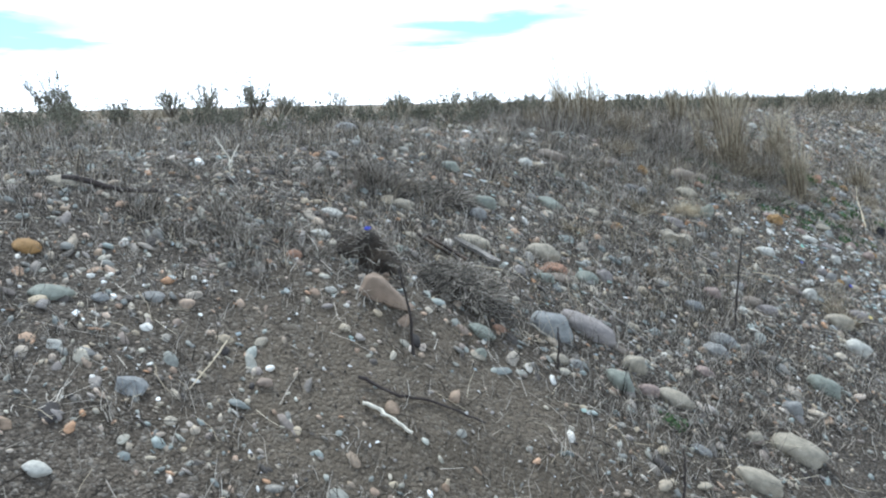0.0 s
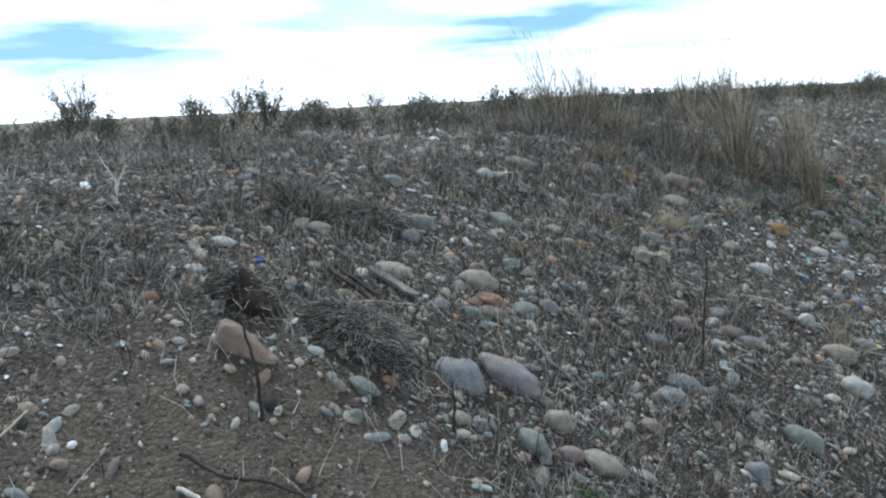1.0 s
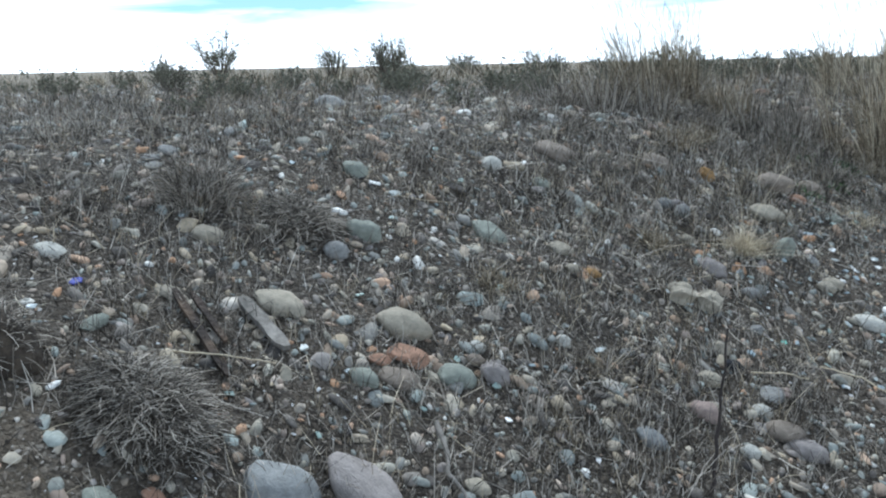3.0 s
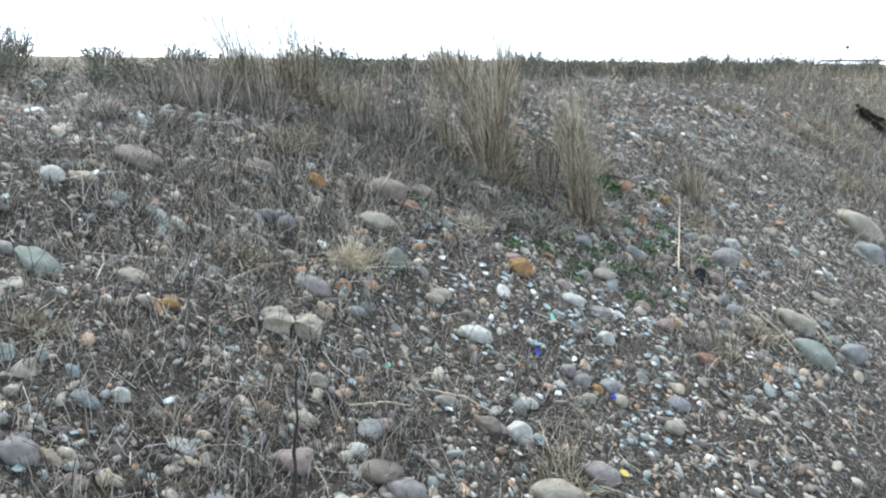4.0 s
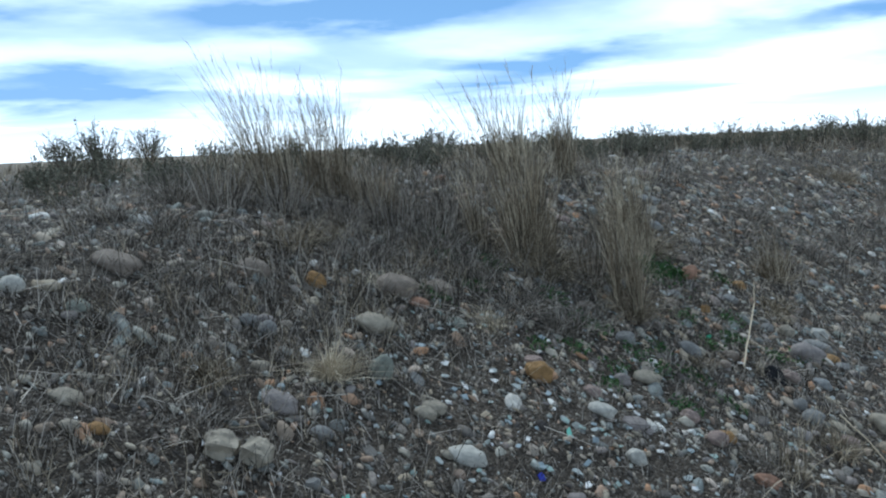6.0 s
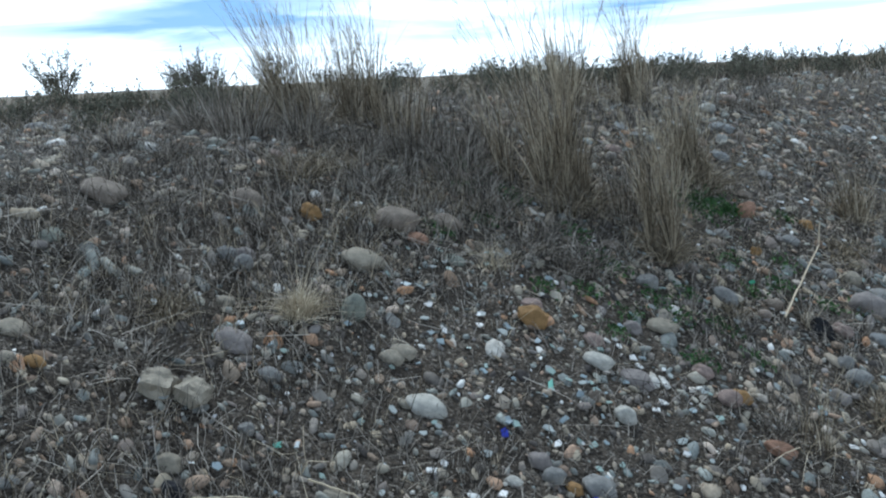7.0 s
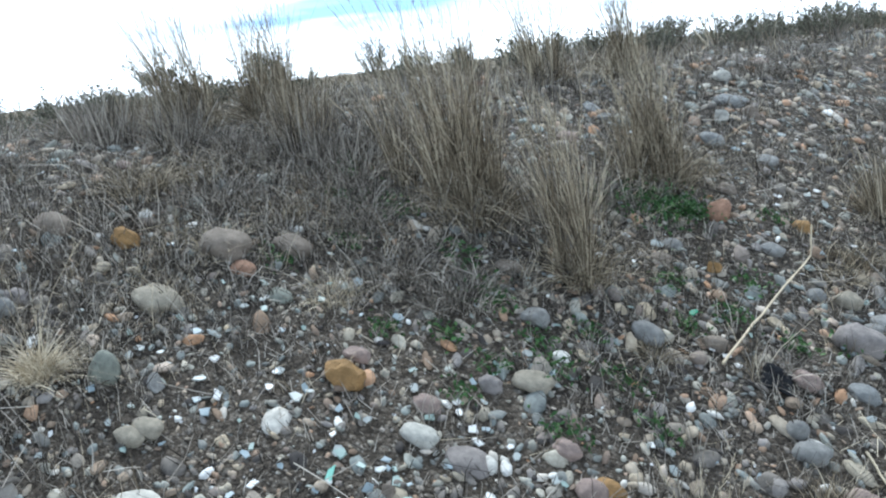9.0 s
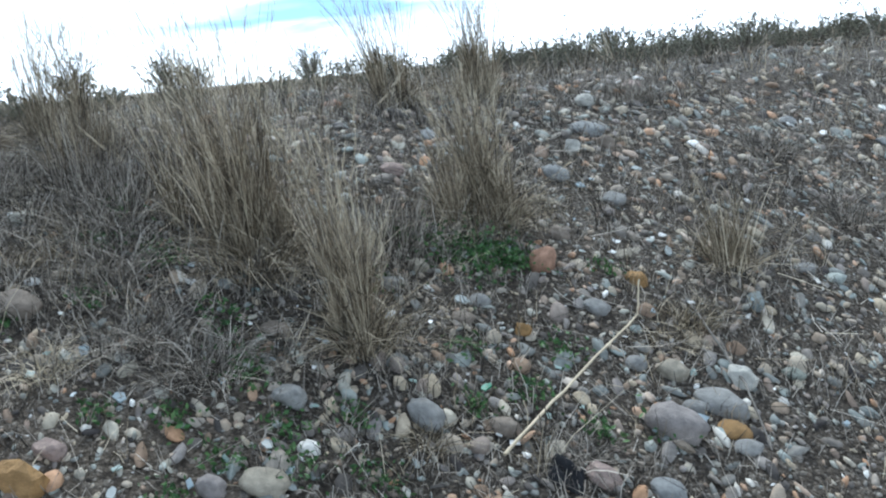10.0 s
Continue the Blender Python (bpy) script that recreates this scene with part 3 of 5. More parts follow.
stone(2.875, 5.148, 0.053, 0.038, 0.066, 0, "grey")
stone(2.907, 5.094, 0.077, 0.056, 0.068, 0, "grey")
stone(1.669, 4.930, 0.071, 0.051, 0.032, 0, "greenish")
stone(1.539, 4.970, 0.074, 0.053, 0.044, 0, "terracotta")
stone(-0.119, 3.152, 0.068, 0.049, 0.032, 0, "tan")

def scatter(count, x0, x1, depth0, depth1, keep):
    """Places on the bank between two distances from its foot, thinned by keep(x, y) from 0 to 1."""
    got = []
    total = 0
    while total < count:
        x = rng.uniform(x0, x1, count * 2)
        y = 1.15 + 0.78 * np.maximum(x, 0) - 0.25 * np.minimum(x, 0) + rng.uniform(depth0, depth1, count * 2)
        ok = rng.uniform(size=count * 2) < keep(x, y)
        got.append(np.stack([x[ok], y[ok]], 1))
        total += ok.sum()
    xy = np.concatenate(got)[:count]
    return xy[:, 0], xy[:, 1]


def gravelly(x, y):
    """How stony the ground is: most by the lower bank, least on the bare earth."""
    bare = 0.95 * np.exp(-((x + 0.02) ** 2 / 0.62 + (y - 2.10) ** 2 / 0.24))
    patch = 0.5 + 0.5 * np.sin(2.3 * x + 1.1 * np.sin(1.9 * y)) * np.sin(2.1 * y + 0.5)
    nearest = 1 / (1 + np.exp(-(y - 1.15 - 0.78 * np.maximum(x, 0) + 0.25 * np.minimum(x, 0) - 0.25 - 0.28 * np.maximum(x - 1, 0)) / 0.05))
    return nearest * np.clip((0.58 + 0.27 / (1 + np.exp(-(x - 1.2) * 2)) + 0.25 * patch) * (1 - bare), 0.05, 1)


def normals_at(x, y):
    e = 0.06
    return np.stack([(height(x + e, y) - height(x - e, y)) / (-2 * e), (height(x, y + e) - height(x, y - e)) / (-2 * e)], 1)


def strewn(name, label, count, region, lo, hi, shapes, mat, keep, smooth=True, power=2.2):
    x, y = scatter(count, *region, keep)
    size = lo + (hi - lo) * rng.uniform(size=count) ** power
    z = rough_height(x, y)
    ob = new(name, spread(shapes, np.stack([x, y, z], 1), size, normals_at(x, y), name, mat, smooth))
    return tagged(ob, label, "gravel", kind="stuff")


PEB2 = [pebble_shape(40 + i, 2) for i in range(4)] + [pebble_shape(60 + i, 2, 1.0) for i in range(8)]
PEB1 = [pebble_shape(80 + i, 1, 0.9 * (i % 3 > 0)) for i in range(12)]
OCTA = [(np.array([(1, 0, 0), (-1, 0, 0), (0, 1, 0), (0, -1, 0), (0.15, 0.1, 1), (0, 0, -1)]) * 0.5 * rng.uniform(0.75, 1.25, (6, 3)),
         np.array([(0, 2, 4), (2, 1, 4), (1, 3, 4), (3, 0, 4), (2, 0, 5), (1, 2, 5), (3, 1, 5), (0, 3, 5)])) for _ in range(8)]
strewn("pebbles", "mixed grey, tan and white river pebbles strewn over the bank", 7800, (-2.6, 4.8, 0, 4.4), 0.018, 0.058, PEB2, M_GRAVEL, gravelly)
strewn("gravel", "fine grey and tan gravel covering the bank", 25000, (-2.4, 4.6, 0, 3.9), 0.010, 0.032, PEB1, M_GRAVEL, gravelly)
strewn("grit", "coarse brown grit between the stones", 24000, (-1.9, 4.4, 0.4, 3.2), 0.006, 0.017, OCTA, M_GRIT, lambda x, y: np.full(len(x), 0.8), False)
strewn("far_stones", "pale stones scattered over the upper slope and bench", 5200, (-6.5, 8.0, 3.2, 10), 0.025, 0.09, PEB1, M_GRAVEL, lambda x, y: np.full(len(x), 0.8))
def sparse(x, y):
    """Thinner cover on the lower bank and out to both sides."""
    earth = 0.95 * np.exp(-((x + 0.12) ** 2 / 0.55 + (y - 1.95) ** 2 / 0.30))
    return np.clip(0.9 - 0.06 * np.abs(x - 1), 0.15, 0.9) * (1 - earth)


strewn("lower_stones", "scattered pebbles on the lower bank", 4500, (-7, 9, -3.6, 1.3), 0.012, 0.06, PEB1, M_GRAVEL, sparse)
strewn("side_stones", "scattered pebbles along the bank", 3500, (-7, -1.8, 0.2, 4.5), 0.015, 0.07, PEB1, M_GRAVEL, sparse)
strewn("flank_stones", "scattered pebbles on the falling side of the bank", 4500, (4.2, 8.0, 0.2, 4.6), 0.014, 0.055, PEB1, M_GRAVEL, lambda x, y: np.clip(1.2 - 0.25 * (x - 4.2), 0.1, 1))
strewn("upper_pebbles", "tan and grey pebbles lying thickly on the upper slope", 1700, (-3.4, 1.4, 1.0, 4.6), 0.022, 0.068, PEB2, M_GRAVEL, lambda x, y: np.clip(0.9 - 0.5 * np.maximum(x - 0.4, 0), 0.1, 0.9))
strewn("bank_pebbles", "mixed rounded pebbles on the stony side of the bank", 650, (2.3, 4.7, 0.8, 4.2), 0.026, 0.065, PEB2, M_GRAVEL, lambda x, y: np.full(len(x), 0.8))
hues = ["tan", "grey", "grey", "mauve", "brown", "greenish", "bluegrey", "tan", "pink", "tan"]
for sx, sy in zip(*scatter(75, -2.2, 4.6, 0.1, 4.6, gravelly)):
    w = rng.uniform(0.045, 0.085)
    shape = (w, w * rng.uniform(0.6, 0.9), w * rng.uniform(0.45, 0.6), rng.uniform(0, 180), hues[int(rng.integers(10))], int(rng.uniform() < 0.35))
    if math.hypot(sx - 1.945, sy - 4.70) > 0.14:
        stone(float(sx), float(sy), *shape)


# ---------------- broken glass and china ----------------
def shard_mesh(seed, mat):
    """A flat broken piece with a bevelled, uneven outline, slightly curved."""
    r = random.Random(seed)
    k = r.randint(4, 6)
    turn = [2 * math.pi * (i + r.uniform(-0.28, 0.28)) / k for i in range(k)]
    bm = bmesh.new()
    top = [bm.verts.new((0.5 * math.cos(a) * r.uniform(0.75, 1.1), 0.36 * math.sin(a) * r.uniform(0.75, 1.1), 0.05)) for a in turn]
    for v in top:
        v.co.z += 0.12 * v.co.x * v.co.x
    face = bm.faces.new(top)
    ext = bmesh.ops.extrude_face_region(bm, geom=[face])
    for v in ext["geom"]:
        if isinstance(v, bmesh.types.BMVert):
            v.co.z -= 0.11
            v.co.x *= 1.05
            v.co.y *= 1.05
    bmesh.ops.recalc_face_normals(bm, faces=bm.faces)
    me = bpy.data.meshes.new("shard")
    bm.to_mesh(me)
    bm.free()
    me.materials.append(mat)
    return me


SHARD_WORDS = {"aqua": "aqua glass shard", "clear": "clear glass shard", "milk": "white china shard", "blue": "pale blue glass shard", "cobalt": "cobalt blue glass shard", "teal": "teal green glass strip",
               "brown": "dark amber glass shard", "yellow": "yellow glazed pottery piece", "green": "emerald green glass shard"}
SHARDS = {k: [shard_mesh(i * 7 + len(k), m) for i in range(5)] for k, m in M_GLASS.items()}


def shard(x, y, size, colour, turn=None, long=1.0):
    ob = new("shard", SHARDS[colour][int(rng.integers(5))])
    n = (ground_normal(x, y) + Vector((rng.normal(0, 0.2), rng.normal(0, 0.2), 0))).normalized()
    tilt = Vector((0, 0, 1)).rotation_difference(n).to_matrix().to_4x4()
    turn = rng.uniform(0, 360) if turn is None else turn
    ob.matrix_world = Matrix.Translation(spot(x, y, 0.010)) @ tilt @ pose(0, 0, 0, rz=turn) @ Matrix.Diagonal((size * long, size, size * 0.8, 1))
    return tagged(ob, SHARD_WORDS[colour] + " lying among the pebbles", "shard", "broken glass and china on the bank")


def strew_shards(count, cx, cy, rx, ry, lo, hi, colours):
    for _ in range(count):
        shard(cx + rng.normal(0, rx), cy + rng.normal(0, ry), rng.uniform(lo, hi), colours[int(rng.integers(len(colours)))])


MIX = ["aqua", "aqua", "clear", "clear", "clear", "milk", "blue", "blue", "blue", "milk"]
strew_shards(120, 2.05, 4.62, 0.32, 0.28, 0.018, 0.042, MIX)
strew_shards(60, 1.6, 4.35, 0.45, 0.4, 0.016, 0.034, MIX)
strew_shards(50, 2.7, 5.3, 0.5, 0.5, 0.016, 0.034, MIX)
strew_shards(35, 0.3, 3.3, 0.6, 0.6, 0.018, 0.036, MIX)
strew_shards(14, -0.5, 2.2, 0.4, 0.4, 0.018, 0.036, MIX)
strew_shards(22, 3.0, 6.3, 0.4, 0.5, 0.02, 0.045, ["milk", "clear", "blue"])


# ---------------- dry grass and scrub ----------------
def bunchgrass(x, y, wide, tall, count, lean=(0.0, 0.0), mat=None, heads=0.3, label="", loose=0.5):
    """A tussock: stiff upright stalks with thin seed heads over a skirt of curled dry blades."""
    mat = mat or M_STRAW
    root = new("bunchgrass")
    root.location = spot(x, y)
    high = tall > 0.4
    n = int(count * (1.0 if high else 1.5))
    k = max(1, int(wide / 0.045)) if high else 1
    # each tussock is made of several bundles, each with its own lean and height
    ca, cr = rng.uniform(0, 2 * math.pi, k), wide * 0.36 * np.sqrt(rng.uniform(size=k)) * (k > 1)
    clx, cly, ct = rng.normal(0, 0.07, k), rng.normal(0, 0.07, k), rng.uniform(0.62, 1.1, k) if k > 1 else np.ones(1)
    of = rng.integers(0, k, n)
    a, r = rng.uniform(0, 2 * math.pi, n), wide * (0.11 if k > 1 else 0.40) * np.sqrt(rng.uniform(size=n))
    bx, by = (cr * np.cos(ca))[of] + r * np.cos(a), (cr * np.sin(ca))[of] + r * np.sin(a)
    bz = height(x + bx, y + by) - height(x, y) - 0.01
    out = 0.22 * wide / max(tall, 0.05) * loose
    stray = np.where(rng.uniform(size=n) < 0.12, 0.34, 0.055 if high else 0.10)
    way = np.stack([np.cos(a) * out * rng.uniform(0.2, 1.3, n) + lean[0] + clx[of] * high + rng.normal(0, 1, n) * stray,
                    np.sin(a) * out * rng.uniform(0.2, 1.3, n) + lean[1] + cly[of] * high + rng.normal(0, 1, n) * stray, np.ones(n)], 1)
    u = rng.uniform(size=n)
    culm = rng.uniform(size=n) < 0.42
    length = tall * ct[of] * np.where(culm, 0.60 + 0.46 * u ** 1.3, 0.25 + 0.42 * u) * np.where(stray > 0.2, 0.62, 1.0)
    curl = 0.12 if tall > 0.22 else 0.55
    bend = np.stack([np.cos(a) * 0.05 + rng.normal(0, curl, n) + lean[0] * 2.0 * u, np.sin(a) * 0.05 + rng.normal(0, curl, n) + lean[1] * 0.4, -0.5 * curl * np.ones(n)], 1)
    stalk = tubes(np.stack([bx, by, bz], 1), way, length, bend, 0.0009 * (0.7 + rng.uniform(size=n) ** 3 * 2.0), seg=4, tip=0.3)
    part("straw", raw_mesh("straw", *stalk, mat), root)
    m = int(count * (1.0 if high else 1.3))
    a = rng.uniform(0, 2 * math.pi, m)
    r = wide * 0.44 * np.sqrt(rng.uniform(size=m))
    bx, by = r * np.cos(a), r * np.sin(a)
    bz = height(x + bx, y + by) - height(x, y) - 0.01
    way = np.stack([np.cos(a) * rng.uniform(0.05, 0.6, m), np.sin(a) * rng.uniform(0.05, 0.6, m), np.ones(m)], 1)
    bend = np.stack([np.cos(a) * 0.5 + rng.normal(0, 0.55, m), np.sin(a) * 0.5 + rng.normal(0, 0.55, m), -rng.uniform(0.2, 1.0, m)], 1)
    blades = tubes(np.stack([bx, by, bz], 1), way, rng.uniform(0.35, 1, m) * min(0.24, 0.5 * tall + 0.05), bend, 0.0009 + 0.0015 * rng.uniform(size=m) ** 2, seg=3, tip=0.2)
    part("skirt", raw_mesh("skirt", *blades, mat), root, "curled dry blades round the foot")
    if high:
        # narrow leaves that come off the stalks half way up, arch over and hang
        q = rng.integers(0, n, int(count * 0.8))
        ring = stalk[0].reshape(n, 5, 3, 3).mean(2)
        step = rng.integers(0, 3, len(q))
        f = rng.uniform(size=(len(q), 1))
        foot = ring[q, step] * (1 - f) + ring[q, step + 1] * f
        a = rng.uniform(0, 2 * math.pi, len(q))
        o = rng.uniform(0.15, 0.7, len(q))
        fan = np.stack([np.cos(a) * o, np.sin(a) * o, np.ones(len(q))], 1)
        droop = np.stack([np.cos(a) * 0.4 + rng.normal(0, 0.2, len(q)), np.sin(a) * 0.4 + rng.normal(0, 0.2, len(q)), -rng.uniform(0.1, 1.3, len(q))], 1)
        arch = tubes(foot, fan, rng.uniform(0.05, 0.17, len(q)), droop, 0.0008 + 0.0010 * rng.uniform(size=len(q)) ** 2, seg=3, tip=0.15)
        part("blade", raw_mesh("blade", *arch, mat), root, "arched dry leaves hanging from the stalks")
    if heads:
        chosen = np.flatnonzero(culm)
        k = max(1, min(len(chosen), int(count * heads)))
        pick = rng.choice(chosen, k, replace=False) if len(chosen) else np.arange(min(n, k))
        s0 = stalk[0].reshape(n, 15, 3)[pick]
        tips, below = s0[:, 12:15].mean(1), s0[:, 9:12].mean(1)
        d = tips - below
        d /= np.linalg.norm(d, axis=1, keepdims=True)
        q = 6
        k = len(pick)
        along = rng.uniform(-0.07, 0.02, (k, q, 1))
        foot = (tips[:, None] + d[:, None] * along).reshape(-1, 3)
        fan = (d[:, None] + rng.normal(0, 0.16, (k, q, 3))).reshape(-1, 3)
        spikes = tubes(foot, fan, rng.uniform(0.02, 0.05, k * q), rng.normal(0, 0.1, (k * q, 3)), 0.0008, seg=1, tip=0.3)
        part("plume", raw_mesh("plume", *spikes, M_PALE_STRAW), root, "thin feathery pale seed heads")
    return tagged(root, label or "tall dry straw-coloured bunchgrass tussock on the bank", "grass clump", "grass tussocks on the bank")


# the three large tussocks, the two on the crest, and those behind
bunchgrass(1.98, 5.55, 0.27, 0.77, 560, (-0.015, 0.0), loose=0.08)
bunchgrass(1.76, 5.60, 0.13, 0.50, 90, (-0.06, 0.0), loose=0.2)
bunchgrass(2.325, 5.42, 0.14, 0.69, 300, (-0.045, 0.0), loose=0.06)
bunchgrass(2.41, 6.09, 0.30, 0.50, 560, (-0.03, 0.0), heads=0.2, loose=0.25)
bunchgrass(1.87, 6.76, 0.17, 0.54, 240, (-0.04, 0.0), loose=0.12)
bunchgrass(2.14, 6.92, 0.20, 0.62, 320, (-0.03, 0.0), loose=0.12)
bunchgrass(0.84, 5.72, 0.23, 0.74, 400, (-0.07, 0.0), loose=0.10)
bunchgrass(1.05, 5.93, 0.24, 0.70, 420, (-0.05, 0.0), loose=0.10)
bunchgrass(0.62, 5.70, 0.26, 0.26, 220, heads=0)
bunchgrass(1.28, 5.75, 0.26, 0.28, 220, heads=0)
# low tufts
bunchgrass(1.335, 4.46, 0.075, 0.16, 190, mat=M_PALE_STRAW, heads=0, label="small pale tuft of dry grass among pebbles", loose=1.2)
bunchgrass(1.335, 4.46, 0.03, 0.36, 6, (0.02, 0), mat=M_PALE_STRAW, heads=1.0, label="few tall pale grass stalks with seed heads", loose=0.3)
bunchgrass(1.43, 5.03, 0.14, 0.10, 90, mat=M_PALE_STRAW, heads=0, label="small pale tuft of dry grass among pebbles", loose=1.2)
bunchgrass(1.06, 5.15, 0.20, 0.16, 160, heads=0, label="low tan tuft of dry grass on the slope", loose=1.0)
bunchgrass(1.77, 5.01, 0.13, 0.09, 80, mat=M_PALE_STRAW, heads=0, label="small pale tuft of dry grass among pebbles", loose=1.3)
bunchgrass(3.10, 6.22, 0.15, 0.29, 170, (-0.03, 0), heads=0, label="grey-brown dead grass tuft on gravel", loose=0.5)
bunchgrass(2.97, 5.85, 0.18, 0.09, 110, heads=0, label="flattened tan grass tuft on gravel", loose=1.4)
bunchgrass(-0.30, 3.60, 0.24, 0.17, 480, mat=M_DEAD, heads=0, label="dark grey-brown dead grass tuft on the slope", loose=0.9)
bunchgrass(-0.06, 3.64, 0.26, 0.14, 300, mat=M_DEAD, heads=0, label="dark grey-brown dead grass tuft on the slope", loose=0.9)
bunchgrass(0.95, 3.55, 0.08, 0.11, 50, heads=0, label="small tan dry weed on the slope", loose=0.8)
bunchgrass(1.92, 3.76, 0.18, 0.15, 120, heads=0, label="small tan dry weed on the slope", loose=0.9)
bunchgrass(1.30, 5.25, 0.22, 0.14, 150, mat=M_DEAD, heads=0, label="dark grey-brown dead grass tuft on the slope", loose=0.8)
bunchgrass(2.72, 4.72, 0.12, 0.28, 40, heads=0.3, label="thin tan weed stalks standing in gravel", loose=0.5)
for gx_, gy_, gw_, gt_ in ((1.55, 5.50, 0.26, 0.24), (1.70, 5.36, 0.20, 0.20), (1.38, 5.62, 0.24, 0.26), (1.62, 5.78, 0.28, 0.30), (2.08, 5.18, 0.16, 0.20), (1.90, 5.20, 0.16, 0.16),
                               (0.55, 5.45, 0.22, 0.24), (0.72, 5.42, 0.24, 0.30), (0.45, 5.62, 0.26, 0.26), (0.95, 5.50, 0.2, 0.26), (2.18, 5.62, 0.18, 0.30), (2.26, 5.80, 0.2, 0.26), (1.18, 5.50, 0.22, 0.22)):
    bunchgrass(gx_, gy_, gw_, gt_ * 0.86, 170, mat=M_DEAD, heads=0, label="dark grey-brown dead grass tuft on the slope", loose=1.0)
for gx_, gy_, gw_, gt_ in ((3.45, 6.7, 0.18, 0.22), (3.75, 7.1, 0.2, 0.24), (3.2, 7.0, 0.2, 0.2), (4.2, 7.4, 0.3, 0.24), (4.6, 7.6, 0.3, 0.26), (2.7, 7.2, 0.2, 0.2), (-0.55, 4.6, 0.2, 0.14), (0.3, 4.5, 0.2, 0.14),
                               (-0.75, 3.0, 0.22, 0.14), (-1.05, 3.2, 0.24, 0.16), (-1.4, 3.6, 0.2, 0.14), (-0.6, 3.35, 0.18, 0.13), (0.45, 3.6, 0.2, 0.12), (1.05, 4.1, 0.2, 0.13), (0.8, 4.7, 0.2, 0.14), (1.9, 4.0, 0.16, 0.12)):
    bunchgrass(gx_, gy_, gw_, gt_ * 0.62, 170, mat=M_DEAD, heads=0, label="dark grey-brown dead grass tuft on the slope", loose=1.0)
bunchgrass(1.52, 5.62, 0.26, 0.24, 180, mat=M_DEAD, heads=0, label="dark grey-brown dead grass tuft on the slope", loose=0.7)


for i in range(26):
    gx_ = rng.uniform(3.9, 6.2)
    gy_ = 1.15 + 0.78 * gx_ + rng.uniform(1.2, 4.2)
    bunchgrass(gx_, gy_, rng.uniform(0.16, 0.32), rng.uniform(0.12, 0.26), 150, mat=M_STRAW if i % 3 else M_DEAD, heads=0, label="low brown dry grass tuft on the falling slope", loose=0.9)
for gx_, gy_, gw_, gt_ in ((1.72, 5.30, 0.16, 0.16), (1.86, 5.12, 0.14, 0.13), (2.02, 5.12, 0.12, 0.12), (1.50, 5.20, 0.14, 0.12), (0.40, 5.10, 0.18, 0.16), (0.62, 5.05, 0.16, 0.14), (2.62, 4.70, 0.10, 0.10), (2.20, 5.30, 0.10, 0.10)):
    bunchgrass(gx_, gy_, gw_, gt_, 110, mat=M_DEAD, heads=0, label="wispy dead grass tuft among pebbles", loose=0.9)


def weed_field(name, label, count, region, stems, lo, hi, mat, keep, flat=0.9, radius=0.0011, seg=2):
    """Low dead weeds: little fans of thin bent stems."""
    x, y = scatter(count, *region, keep)
    k = stems
    X, Y = np.repeat(x, k) + rng.normal(0, 0.018, count * k), np.repeat(y, k) + rng.normal(0, 0.018, count * k)
    n = count * k
    a = rng.uniform(0, 2 * math.pi, n)
    o = rng.uniform(0.05, flat, n)
    tall = np.repeat(lo + (hi - lo) * rng.uniform(size=count) ** 1.8, k) * rng.uniform(0.5, 1.1, n)
    way = np.stack([np.cos(a) * o, np.sin(a) * o, np.ones(n)], 1)
    bend = np.stack([rng.normal(0, 0.35, n), rng.normal(0, 0.35, n), rng.normal(-0.2, 0.25, n)], 1)
    v, f = tubes(np.stack([X, Y, rough_height(X, Y) - 0.004], 1), way, tall, bend, radius * rng.uniform(0.7, 1.4, n), seg=seg, tip=0.4)
    return tagged(new(name, raw_mesh(name, v, f, mat)), label, "dry weeds", kind="stuff")


def weedy(x, y):
    patch = 0.5 + 0.5 * np.sin(3.1 * x + 2 * np.sin(2.3 * y)) * np.sin(2.9 * y + 1.5 * np.sin(1.7 * x))
    bare = 0.93 * np.exp(-((x + 0.12) ** 2 / 0.55 + (y - 2.0) ** 2 / 0.26))
    glassy = 0.75 * np.exp(-((x - 2.1) ** 2 + (y - 4.5) ** 2) / 0.35)
    left = 0.52 + 0.18 / (1 + np.exp(-(x - 0.7) / 0.2)) + 0.6 * np.exp(-((x - 1.25) ** 2 + (y - 5.0) ** 2) / 0.25)
    stony = 0.72 / (1 + np.exp(-(x - 2.5) / 0.14)) / (1 + np.exp((x - 4.6) / 0.2))
    return np.clip((0.16 + 0.84 * patch) * left * (1 - stony) * (1 - bare) * (1 - glassy), 0.03, 1)


weed_field("dead_weeds", "low grey dead weed stems all over the bank", 4300, (-2.6, 4.8, 0.3, 4.4), 10, 0.03, 0.125, M_DEAD, weedy, flat=0.6, radius=0.00125)
weed_field("dry_weeds", "low straw-coloured dry grass on the upper slope", 1400, (-3.0, 5.5, 1.2, 5.5), 9, 0.04, 0.14, M_STRAW, weedy, flat=0.6)
weed_field("slope_grass", "tan dry grass on the falling side of the bank", 2000, (4.2, 11, 0.0, 7), 7, 0.06, 0.22, M_STRAW, lambda x, y: np.clip((x - 4.0) * 0.5, 0.03, 1), flat=0.6, radius=0.0022, seg=1)
weed_field("crest_weeds", "dense grey weeds along the crest of the bank", 2000, (-3.5, 7, 2.6, 6.5), 8, 0.05, 0.18, M_DEAD, lambda x, y: weedy(x, y) * (0.3 + 0.7 / (1 + np.exp(-3 * (x - 0.3)))), flat=0.6, radius=0.0015)
